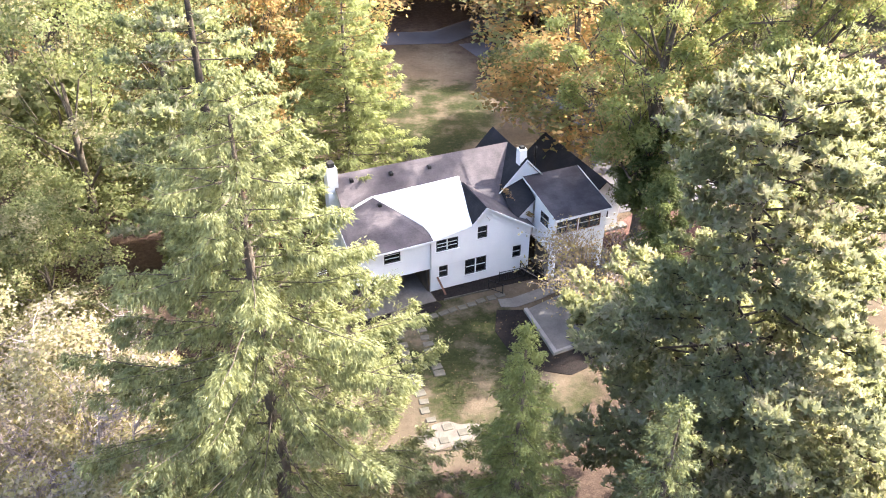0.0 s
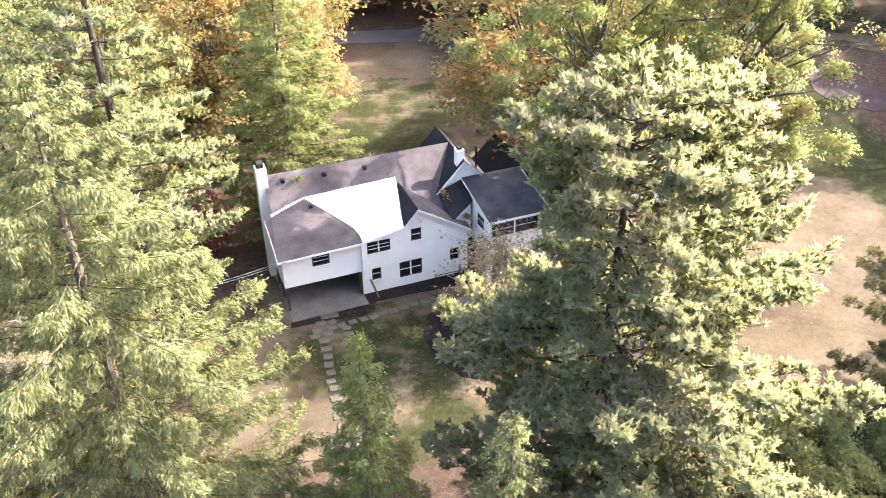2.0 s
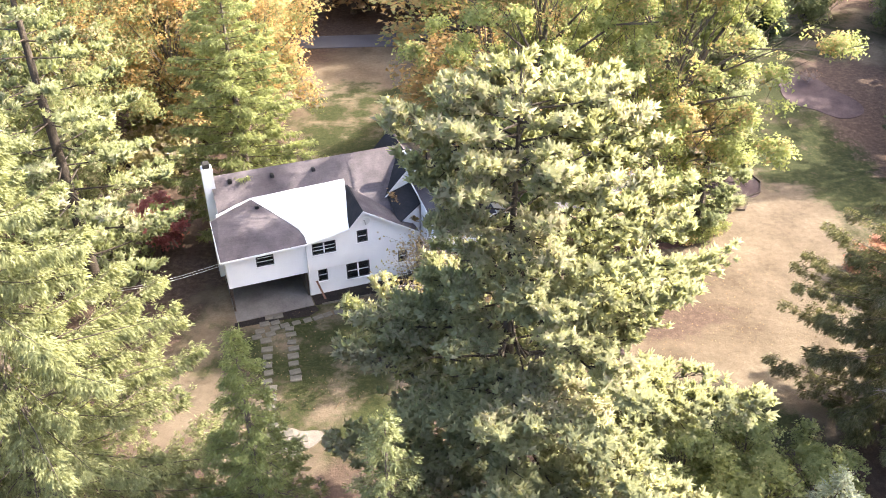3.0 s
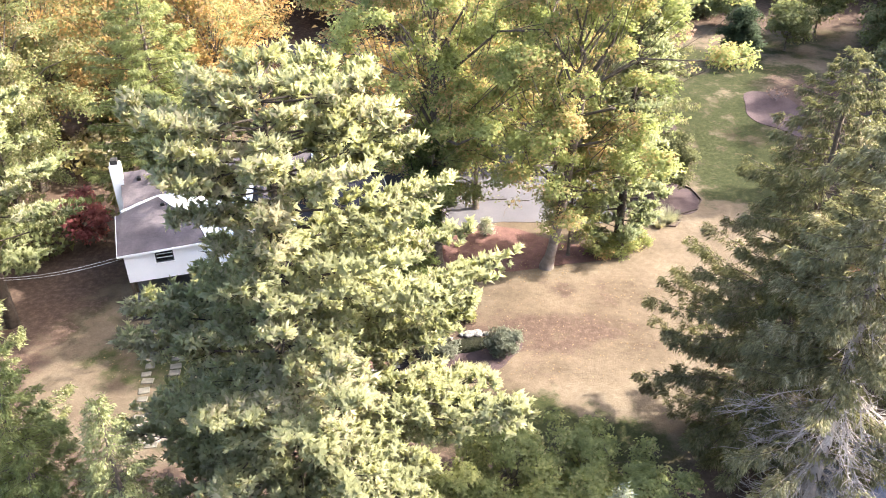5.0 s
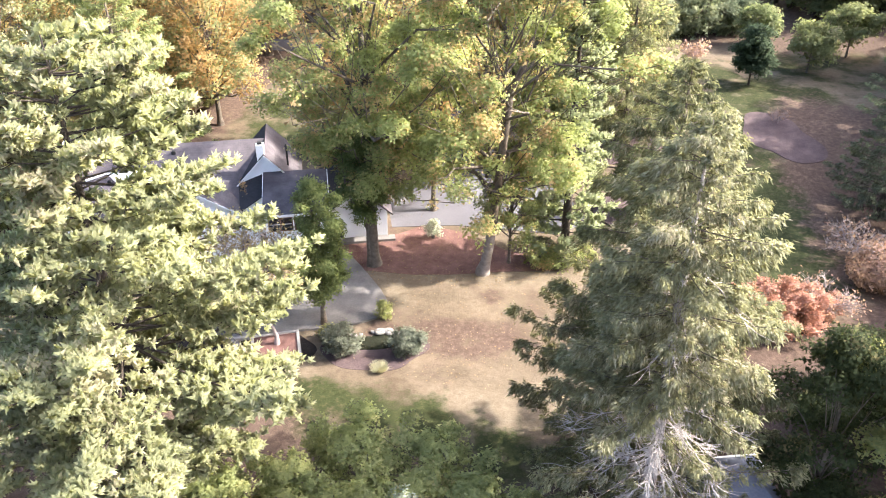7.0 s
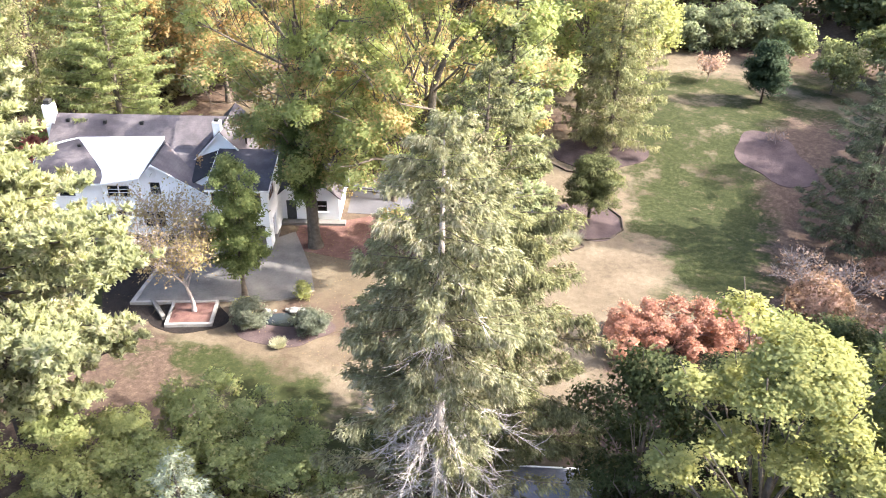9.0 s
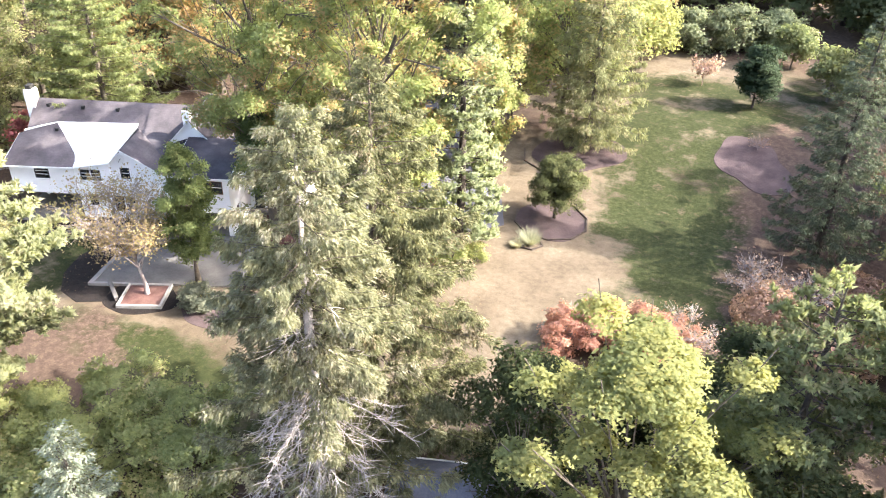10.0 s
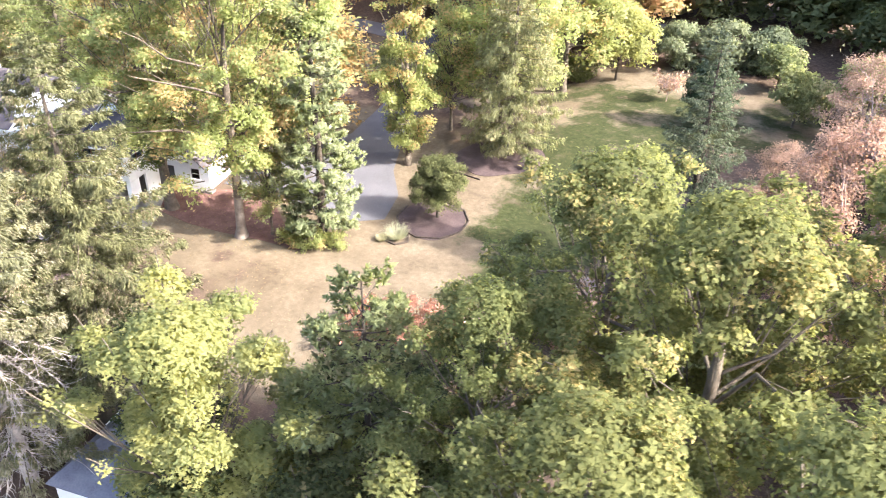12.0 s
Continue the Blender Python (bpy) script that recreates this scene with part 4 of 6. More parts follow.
WOOD_PINE = pine_data("wood_pine", 52, 19.4, 6.0, leaf("shaded_pine_needles", (0.09, 0.115, 0.045), (0.20, 0.235, 0.10), (0.32, 0.35, 0.17), (0.28, 0.25, 0.13), 0.2, glow=0.35), M_BARK_DARK, tapered(19.4, 6.0, 4.8, 0.5), gap=1.0, count=6.2, per=14, needle=0.28, space=0.32)
plant_thing("white_pine", WOOD_PINE, 61.2, 38.6, "shaded green pine with pale tip tufts in the front wood", "pine", 0)
planted("yellow_tree", YELLOW, [(55.0, 33.6, 0, 1.02, 1.18), (58.8, 37.6, 140, 0.74, 1.2)], "bright yellow-green tree with dense small leaves", "tree", "yellow trees")
planted("blue_spruce", BLUE, [(62.3, 75.5, 0, 1.0, 1.0)], "dark blue-green spruce at the lawn's edge", "spruce")
planted("weeping_spruce", WEEPING, [(38.6, 86.5, 0, 1.0, 1.0)], "weeping grey-green spruce in a mulched bed", "spruce")
planted("pinkish_tree", PINKISH, [(73.5, 72.0, 0, 1.02, 0.95), (83.0, 78.0, 120, 0.95, 1.1), (78.0, 85.0, 220, 0.8, 1.1), (70.5, 90.0, 310, 0.85, 1.0), (67.0, 81.5, 40, 0.62, 1.0)], "half-bare tree with pinkish dry leaves", "tree", "pinkish trees")
planted("scrub_tree", SCRUB, [(-17.5, 31.0, 0, 1.05, 1.0), (-13.5, 23.5, 80, 0.95, 1.0), (-22.0, 25.0, 160, 1.0, 1.1), (-26.0, 37.0, 250, 1.0, 1.2)], "half-bare scrubby tree with yellowing leaves", "tree", "scrub trees")
planted("bare_tree", BARE, [(-19.5, 22.5, 0, 1.0, 1.0), (-17.0, 36.5, 130, 0.8, 1.0), (-18.5, 29.5, 230, 1.0, 1.0), (-15.5, 25.5, 310, 0.95, 0.9), (-22.5, 33.0, 80, 0.9, 1.1), (74.0, 90.0, 60, 1.1, 1.0)], "leafless grey tree with fine twigs", "tree", "bare trees")
IVY_OAK = broadleaf_data("ivy_oak", 58, 21.0, 3.4, 0.8, M_OAK, M_BARK, limbs_n=104, twigs=3, clusters=1700, per=16, size=0.13, spread=0.6, fill=0.3, lobe=0.42, gaps=0.15, foot=0.5, reach=(0.1, 1.1))
plant_thing("ivy_clad_oak", IVY_OAK, 30.3, 79.6, "slender oak clad in leaves down to its base", "oak", 0)
planted("leafy_green_tree", GREEN_NEAR, [(-25.0, 56.0, 0, 1.1, 1.0), (-36.0, 48.0, 90, 1.0, 1.1), (-22.0, 70.0, 200, 1.0, 1.0), (-34.0, 68.0, 40, 1.1, 1.0), (-24.0, 44.0, 15, 0.62, 1.1), (-31.0, 51.0, 115, 0.66, 1.2), (-19.0, 61.0, 215, 0.6, 1.1)], "tall olive-green woodland tree with airy crown", "tree", "leafy green trees")
# those at (79, 99) and (75, 112) are unseen, added to shade the lawn
planted("green_tree", GREEN, [(-46.0, 60.0, 290, 1.1, 1.1), (-47.0, 82.0, 220, 1.1, 1.2), (-60.0, 70.0, 333, 1.1, 1.2), (-42.0, 36.0, 123, 0.9, 1.1), (-28.5, 62.0, 315, 0.7, 1.1), (-33.0, 41.0, 65, 0.6, 1.2), (86.0, 92.0, 30, 0.95, 1.1), (92.0, 104.0, 130, 1.0, 1.1), (79.0, 99.0, 310, 0.8, 1.0), (75.0, 112.0, 80, 0.7, 1.0), (84.0, 112.0, 250, 0.9, 1.1), (97.0, 86.0, 60, 1.0, 1.1), (90.0, 66.0, 330, 1.0, 1.1), (94.0, 120.0, 20, 1.0, 1.1)], "tall green woodland tree with broad crown", "tree", "green woodland trees")
planted("orange_tree", ORANGE, [(16.2, 75.6, 0, 1.04, 1.5), (-7.5, 84.0, 200, 0.9, 1.1), (-15.5, 79.5, 150, 0.95, 1.0), (-27.0, 84.0, 290, 1.0, 1.1), (-12.5, 91.0, 70, 1.0, 1.0), (-22.0, 98.0, 230, 1.0, 1.1), (25.0, 108.0, 310, 1.0, 1.1), (-12.0, 110.0, 45, 1.0, 1.2), (-36.0, 108.0, 190, 1.0, 1.2), (10.0, 118.0, 20, 0.95, 1.2), (-52.0, 100.0, 77, 1.0, 1.2)], "orange autumn tree behind the house", "tree", "orange trees")
planted("rust_tree", RUST, [(-14.0, 99.0, 60, 0.9, 1.0), (19.0, 116.0, 120, 0.9, 1.0), (-27.0, 120.0, 200, 1.0, 1.3), (-2.0, 128.0, 250, 1.0, 1.3), (17.0, 130.0, 300, 1.0, 1.3), (-45.0, 124.0, 10, 1.0, 1.3), (32.0, 126.0, 99, 0.9, 1.2)], "rust-brown autumn tree in the far wood", "tree", "rust trees")
planted("oak", WOOD_OAK, [(34.0, 92.0, 0, 1.0, 1.0), (32.5, 99.0, 120, 0.68, 1.1), (21.5, 68.5, 240, 0.9, 0.8), (29.0, 89.0, 33, 0.65, 0.9), (34.0, 106.0, 190, 1.0, 1.1), (24.0, 116.0, 300, 1.0, 1.1), (29.8, 60.6, 155, 0.5, 0.8)], "yellow-green oak beside the driveway", "oak", "oaks")


# ---- the house ----
HOUSE = thing("house", 0.7, 52.95, 0.0, 20.5, "white two-storey house with dark shingle roofs and a carport", "house")
W = 0.22


def hwall(start, end, low, profile, openings=(), mat=M_SIDING, label=""):
    return part("wall", wall_mesh(start, end, low, profile, W, openings), mat, HOUSE, label)


def hroof(bm, mat=M_SHINGLE, label=""):
    return part("roof", bm, mat, HOUSE, label)


def house_window(axis, plane, s0, s1, z0, z1, columns=1, rows=2, depth=0.1, mat=M_FRAME, sill=True, parent=None, name="window"):
    """A sash window in an opening. axis u: it faces the front at v = plane; axis v: it faces the side at u = plane."""
    def at(bm, a0, a1, d0, d1, c0, c1):
        if axis == "u":
            box(bm, a0, a1, plane + d0, plane + d1, c0, c1)
        else:
            box(bm, plane + d0, plane + d1, a0, a1, c0, c1)

    b = 0.07
    bm = bmesh.new()
    for a0, a1, c0, c1 in ((s0, s0 + b, z0, z1), (s1 - b, s1, z0, z1), (s0 + b, s1 - b, z0, z0 + b), (s0 + b, s1 - b, z1 - b, z1)):
        at(bm, a0, a1, 0.02, 0.02 + depth, c0, c1)
    win = part(name, bm, mat, parent or HOUSE, "dark-framed sash window" if mat is M_FRAME else "wood-framed screened window")
    cw = (s1 - s0 - 2 * b) / columns
    for k in range(1, columns):
        bm = bmesh.new()
        x = s0 + b + cw * k
        at(bm, x - 0.05, x + 0.05, 0.015, 0.02 + depth, z0 + b, z1 - b)
        part("mullion", bm, M_TRIM if mat is M_FRAME else mat, win)
    rh = (z1 - z0 - 2 * b) / rows
    for k in range(columns):
        x0, x1 = s0 + b + cw * k + 0.02, s0 + b + cw * (k + 1) - 0.02
        for r in range(1, rows):
            bm = bmesh.new()
            zz = z0 + b + rh * r
            at(bm, x0, x1, 0.03, 0.09, zz - 0.02, zz + 0.02)
            part("sash_rail", bm, M_TRIM, win, "white rail")
        bm = bmesh.new()
        at(bm, x0 - 0.02, x1 + 0.02, 0.062, 0.072, z0 + b, z1 - b)
        pane = part("pane", bm, M_GLASS, win, "dark glass pane")
        pane.visible_shadow = False
    if sill:
        bm = bmesh.new()
        at(bm, s0 - 0.08, s1 + 0.08, -0.09, 0.05, z0 - 0.09, z0 - 0.003)
        part("sill", bm, M_TRIM, win, "white sill")
    return win


FRONT = [(-3.48, -2.13, 3.68, 4.80), (0.82, 2.70, 3.80, 4.85)]
GABLE = [(4.47, 5.33, 4.05, 5.15)]
LOWER = [(1.13, 1.89, 1.18, 2.28), (3.42, 5.33, 0.82, 2.28), (7.75, 8.52, 1.40, 2.50)]

# upper floor over the carport, left block
hwall((-5.75, 0.0), (0.35, 0.0), 2.25, [(0, 4.98), (6.1, 5.08)], [(a + 5.75, b + 5.75, c, d) for a, b, c, d in FRONT[:1]], label="white front wall above the carport")
hwall((-5.75, 3.6), (-5.75, 0.22), 2.25, [(0, 6.45), (3.38, 5.0)])
# upper floor of the bay beside it, set forward
hwall((0.37, -0.16), (3.62, -0.16), 2.42, [(0, 5.08), (3.25, 5.66)], [(a - 0.37, b - 0.37, c, d) for a, b, c, d in FRONT[1:]])
part("soffit", boxes((0.39, 3.60, -0.14, 0.2, 2.36, 2.418)), M_TRIM, HOUSE)
# lower front wall and the gable above it
hwall((0.35, 0.02), (3.62, 0.02), 0.0, [(0, 2.36), (3.27, 2.36)], [(o[0] - 0.35, min(o[1], 3.62) - 0.35, o[2], o[3]) for o in LOWER[:1]] + [(3.07, 3.27, 0.82, 2.28)])
hwall((3.622, 0.0), (9.3, 0.0), 0.0, [(0, 5.60), (1.4, 6.86), (5.678, 4.18)], [(0.85, 1.71, 4.05, 5.15), (0.0, 1.71, 0.82, 2.28), (4.13, 4.90, 1.40, 2.50)], label="white front gable wall")
# left end, back and right side of the main block
hwall((-5.1, 10.0), (-5.1, 3.62), 0.0, [(0, 5.6), (3.8, 8.62), (6.38, 6.55)])
hwall((12.6, 10.0), (-4.86, 10.0), 0.0, [(0, 5.6), (17.46, 5.6)])
hwall((12.6, 3.24), (12.6, 9.98), 0.0, [(0, 5.9), (6.74, 5.9)])
hwall((7.6, 3.0), (12.82, 3.0), 2.0, [(0, 5.75), (2.6, 8.45), (5.22, 5.75)], label="white cross-gable wall with small chimney")
hwall((9.3, 0.24), (9.3, 1.0), 0.0, [(0, 4.1), (0.76, 4.1)])
hwall((8.05, 0.30), (10.0, 0.98), 2.5, [(0, 4.86), (2.065, 5.88)])
# carport
part("wall", boxes((-5.4, 0.33, 5.6, 5.8, 0.0, 2.6)), M_DARKWALL, HOUSE, "dark stone back wall of the carport")
part("wall", boxes((0.12, 0.34, 0.26, 5.58, 0.0, 2.36)), M_DARKWALL, HOUSE, "dark side wall of the carport")
part("ceiling_board", boxes((-5.52, 0.34, 0.23, 5.58, 2.30, 2.42)), M_TIMBER, HOUSE, "dark boarded carport ceiling")
for x, y in ((-5.68, 0.04), (-5.68, 2.0), (-5.68, 3.9), (0.16, 0.04)):
    part("carport_post", boxes((x, x + 0.16, y, y + 0.16, 0.02, 2.28)), M_TIMBER, HOUSE, "dark timber post")
part("carport_floor", boxes((-5.7, 0.32, -1.35, 5.58, -0.1, 0.05), bevel=0.02), M_CONCRETE, HOUSE, "pale concrete carport floor")
part("floor_board", boxes((-4.8, 12.5, 3.7, 9.9, 2.5, 2.65)), M_DARKWALL, HOUSE)
part("floor_board", boxes((0.6, 9.2, 0.3, 3.0, 2.5, 2.65)), M_DARKWALL, HOUSE)

# roofs
hroof(slab([(-5.42, 6.2, 8.8), (10.2, 6.2, 8.8), (7.85, 2.95, 6.2), (9.45, 0.55, 4.28), (5.6, 2.2, 5.6), (-5.42, 2.9, 6.16)], 0.12), label="weathered brown-grey shingle main slope")
hroof(slab([(-5.42, 6.22, 8.8), (-5.42, 10.4, 5.45), (12.9, 10.4, 5.45), (10.2, 6.22, 8.8)], 0.12))
apex, bend = (-2.75, 4.25, 7.24), (0.45, -0.42, 5.16)
hroof(tri_slab([[(-6.1, -0.42, 5.0), bend, apex], [(-6.1, -0.42, 5.0), apex, (-5.55, 3.42, 6.64)], [(-6.1, -0.42, 5.0), (-5.55, 3.42, 6.64), (-6.1, 3.35, 6.42)]], 0.1), label="stained brown-grey shingle slope over the carport")
edge = [bend, (0.42, 0.25, 5.47), (0.15, 0.95, 5.79), (-0.6, 1.85, 6.2), (-1.7, 3.1, 6.75), apex]
far = [(3.78, -0.42, 5.74), (3.95, 0.5, 6.0), (4.1, 1.2, 6.25), (4.35, 2.2, 6.6), (4.6, 3.3, 7.0), (4.8, 4.35, 7.34)]
bm = bmesh.new()
for k in range(5):
    slab([edge[k], far[k], far[k + 1], edge[k + 1]], 0.14, bm)
hroof(welded(bm), M_MEMBRANE, "bright white membrane roof")
hroof(tri_slab([[bend, apex, (-1.7, 3.1, 6.70)], [bend, (-1.7, 3.1, 6.70), (-0.6, 1.85, 6.13)], [bend, (-0.6, 1.85, 6.13), (0.15, 0.95, 5.72)], [bend, (0.15, 0.95, 5.72), (0.42, 0.25, 5.40)]], 0.08))
hroof(slab([(5.02, -0.4, 7.06), (9.5, -0.4, 4.22), (9.5, 0.62, 4.24), (5.02, 4.15, 7.1)], 0.12), label="shingle slope of the front gable")
hroof(slab([(4.98, -0.4, 7.06), (4.98, 4.15, 7.1), (4.78, 4.3, 7.1), (3.78, -0.4, 5.70)], 0.12), M_SHINGLE_SHADED)
hroof(slab([(10.2, 2.8, 8.72), (10.2, 9.2, 8.95), (7.3, 9.2, 5.9), (7.3, 2.8, 5.62)], 0.12), M_SHINGLE_SHADED, "west slope of the cross gable, shingles darkened for shade")
hroof(slab([(10.22, 2.8, 8.72), (13.1, 2.8, 5.62), (13.1, 9.2, 5.9), (10.22, 9.2, 8.95)], 0.12))
hroof(slab([(7.9, 2.92, 6.2), (10.06, 2.92, 7.02), (10.06, 0.82, 6.05), (8.0, 0.1, 5.02)], 0.08), M_SHINGLE_SHADED, "valley roof, shingles darkened for shade")
hroof(slab([(9.98, -2.62, 5.94), (15.2, -2.62, 5.94), (15.2, 2.96, 7.1), (9.98, 2.96, 7.1)], 0.1), M_SHINGLE_PORCH, "dark low roof over the sunroom")
# eaves, rakes and flashing
TRIMS = [((-6.14, -0.46, 4.99), (0.45, -0.46, 5.15), 0.16), ((0.45, -0.46, 5.15), (3.8, -0.46, 5.72), 0.14), ((-6.14, -0.46, 4.99), (-6.14, 3.4, 6.43), 0.16),
         ((9.95, -2.66, 5.93), (15.24, -2.66, 5.93), 0.2), ((9.94, -2.62, 5.93), (9.94, 2.9, 7.08), 0.16), ((15.24, -2.62, 5.93), (15.24, 2.9, 7.08), 0.16),
         ((5.0, -0.44, 7.05), (9.52, -0.44, 4.2), 0.14), ((5.0, -0.44, 7.05), (3.8, -0.44, 5.72), 0.12), ((10.2, 2.76, 8.7), (7.5, 2.76, 5.85), 0.16), ((10.2, 2.76, 8.7), (12.9, 2.76, 5.85), 0.16)]
for a, b, hgt in TRIMS:
    bm = bmesh.new()
    d = (Vector(b) - Vector(a)).normalized()
    side = Vector((d.y, -d.x, 0)).normalized() * 0.05
    prism(bm, Vector(a), Vector(b), Vector(b) - Vector((0, 0, hgt)), Vector(a) - Vector((0, 0, hgt)), side)
    part("fascia", bm, M_TRIM, HOUSE)
for a, b in (((-5.6, 3.42, 6.67), apex), (apex, (4.8, 4.35, 7.36))):
    bm = bmesh.new()
    a, b = Vector(a) + Vector((0, 0, 0.05)), Vector(b) + Vector((0, 0, 0.05))
    prism(bm, a, b, b + Vector((0, 0.18, 0.05)), a + Vector((0, 0.18, 0.05)), Vector((0, 0, -0.12)))
    part("flashing", bm, M_MEMBRANE, HOUSE, "white flashing strip")
for x, y in ((-4.0, 5.62), (-0.7, 5.55), (2.6, 5.5)):
    z = 8.8 - 0.8 * (6.2 - y)
    bm = boxes((x - 0.16, x + 0.16, y - 0.2, y + 0.16, z - 0.12, z + 0.2), bevel=0.05)
    part("roof_vent", bm, M_BLACKMETAL, HOUSE, "small dark roof vent")
part("roof_vent", boxes((-2.62, -2.3, 3.3, 3.6, 6.75, 7.05), bevel=0.05), M_BLACKMETAL, HOUSE)
ch = part("chimney", boxes((-6.0, -5.16, 5.35, 6.35, 0.0, 9.72), (-5.96, -5.2, 5.4, 6.3, 9.72, 9.8)), M_SIDING, HOUSE, "white painted chimney")
part("flue", boxes((-5.85, -5.31, 5.5, 6.2, 9.8, 10.2), bevel=0.04), M_SOOT, ch, "dark chimney cap")
ch = part("chimney", boxes((9.62, 10.28, 3.05, 3.65, 7.6, 9.5)), M_SIDING, HOUSE, "small white chimney")
part("flue", boxes((9.75, 10.15, 3.16, 3.54, 9.5, 9.72), bevel=0.03), M_SOOT, ch)
me = tubes_mesh("pipe", [([(12.0, 4.6, 6.3), (12.0, 4.6, 8.6)], [0.09, 0.09], 10), ([(12.0, 4.6, 8.6), (12.0, 4.6, 8.8)], [0.15, 0.05], 10)], M_BLACKMETAL)
under(new("flue_pipe", me), HOUSE, "black metal flue pipe")
under(new("downspout", tubes_mesh("downspout", [([(0.36, -0.24, 5.05), (0.36, -0.24, 2.45), (0.36, -0.06, 2.2), (0.36, -0.06, 0.1)], [0.05] * 4, 8)], M_TRIM)), HOUSE, "white downspout")

# dish on the gable, leaves caught in the roof valley
bm = bmesh.new()
for rim in range(5):
    r = 0.08 + 0.085 * rim
    for k in range(20):
        a = 6.2832 * k / 20
        bm.verts.new((5.0 + r * math.cos(a), -0.52 - 0.05 - 0.35 * r * r, 6.32 + r * math.sin(a)))
bm.verts.ensure_lookup_table()
for rim in range(4):
    for k in range(20):
        bm.faces.new([bm.verts[rim * 20 + k], bm.verts[rim * 20 + (k + 1) % 20], bm.verts[rim * 20 + 20 + (k + 1) % 20], bm.verts[rim * 20 + 20 + k]])
bmesh.ops.solidify(bm, geom=list(bm.faces), thickness=0.02)
DISH = part("satellite_dish", bm, M_TRIM, HOUSE, "grey satellite dish on the gable")
under(new("bracket", tubes_mesh("dish_arm", [([(5.0, -0.4, 6.2), (5.0, -0.58, 6.3), (5.0, -1.0, 6.15)], [0.025, 0.02, 0.015], 6)], M_METAL)), DISH)
rng = np.random.default_rng(4)
f = rng.random(420) ** 0.8
p = np.stack((8.02 + 1.55 * f + rng.normal(size=420) * 0.14, 2.86 - 2.3 * f + rng.normal(size=420) * 0.16, 6.16 - 1.8 * f + 0.3 + rng.random(420) * 0.14), axis=1)
up = normed(np.array([0.2, -0.3, 1.0]) + rng.normal(scale=0.4, size=p.shape))
al = normed(np.cross(up, unit(rng, 420)))
me = blades("valley_leaves", p, al * 0.1, np.cross(up, al) * 0.07, M_RUST)
tagged(under(new("valley_leaves", me), HOUSE, "rust-brown dry leaves caught in the roof valley"), kind="stuff")

# windows of the front
house_window("u", 0.0, *FRONT[0], 1, 3)
house_window("u", -0.16, *FRONT[1], 2, 3)
house_window("u", 0.0, *GABLE[0], 1, 2)
house_window("u", 0.02, *LOWER[0], 1, 2)
house_window("u", 0.0, *LOWER[1], 2, 2)
house_window("u", 0.0, *LOWER[2], 1, 2)

# sunroom
part("wall", wall_mesh((10.1, -2.3), (15.0, -2.3), 2.55, [(0, 5.8), (4.9, 5.8)], W, [(0.25, 2.2, 4.25, 5.5), (2.3, 4.35, 4.25, 5.5)]), M_SIDING, HOUSE, "white sunroom front")
part("wall", wall_mesh((10.1, 0.9), (10.1, -2.08), 2.55, [(0, 6.5), (2.98, 5.85)], W, [(1.0, 2.3, 4.4, 5.5)]), M_SIDING, HOUSE)
part("wall", wall_mesh((15.0, -2.08), (15.0, 2.9), 2.55, [(0, 5.85), (4.98, 6.9)], W, [(0.5, 2.6, 4.25, 5.5)]), M_SIDING, HOUSE)
part("floor_board", boxes((10.12, 14.98, -2.28, 2.9, 2.4, 2.546)), M_TRIM, HOUSE)
house_window("u", -2.3, 10.35, 12.3, 4.25, 5.5, 2, 2, mat=M_WOOD)
house_window("u", -2.3, 12.4, 14.45, 4.25, 5.5, 2, 2, mat=M_WOOD)
house_window("v", 10.1, -1.4, -0.1, 4.4, 5.5, 1, 2)
house_window("v", 14.8, -1.58, 0.52, 4.25, 5.5, 2, 2, mat=M_WOOD)
part("wall", boxes((10.1, 14.6, 0.2, 0.4, 0.0, 2.4)), M_DARKWALL, HOUSE, "shaded lower wall under the sunroom")
part("pier", boxes((14.55, 15.0, -2.3, -0.9, 0.0, 2.4)), M_SIDING, HOUSE, "white corner pier")
part("pier", boxes((10.1, 10.5, -2.3, -1.9, 0.0, 2.4)), M_SIDING, HOUSE)
part("wall", boxes((14.78, 15.0, 0.2, 2.9, 0.0, 2.4)), M_SIDING, HOUSE)

# garage wing
part("wall", wall_mesh((14.9, 2.95), (20.2, 2.95), 0.0, [(0, 3.2), (2.65, 5.5), (5.3, 3.2)], W, [(0.5, 1.4, 0.05, 2.1), (3.3, 4.2, 1.0, 2.1)]), M_SIDING, HOUSE, "white garage gable wall")
part("wall", wall_mesh((20.2, 3.17), (20.2, 12.0), 0.0, [(0, 3.2), (8.83, 3.2)], W), M_SIDING, HOUSE)
part("wall", wall_mesh((14.9, 12.0), (14.9, 3.17), 0.0, [(0, 3.2), (8.83, 3.2)], W), M_SIDING, HOUSE)
part("wall", wall_mesh((20.2, 12.0), (14.9, 12.0), 0.0, [(0, 3.2), (2.65, 5.5), (5.3, 3.2)], W), M_SIDING, HOUSE)
hroof(slab([(17.55, 1.6, 5.72), (17.55, 12.4, 5.72), (14.5, 12.4, 3.0), (14.5, 1.6, 3.0)], 0.12), M_SHINGLE_SHADED, "west garage slope, shingles darkened for shade")
hroof(slab([(17.57, 1.6, 5.72), (20.6, 1.6, 3.0), (20.6, 12.4, 3.0), (17.57, 12.4, 5.72)], 0.12), label="worn brown-grey shingle garage slope")
part("door", boxes((15.42, 16.28, 3.0, 3.06, 0.06, 2.08)), M_FRAME, HOUSE, "dark garage side door")
house_window("u", 2.95, 18.2, 19.1, 1.0, 2.1, 1, 2)
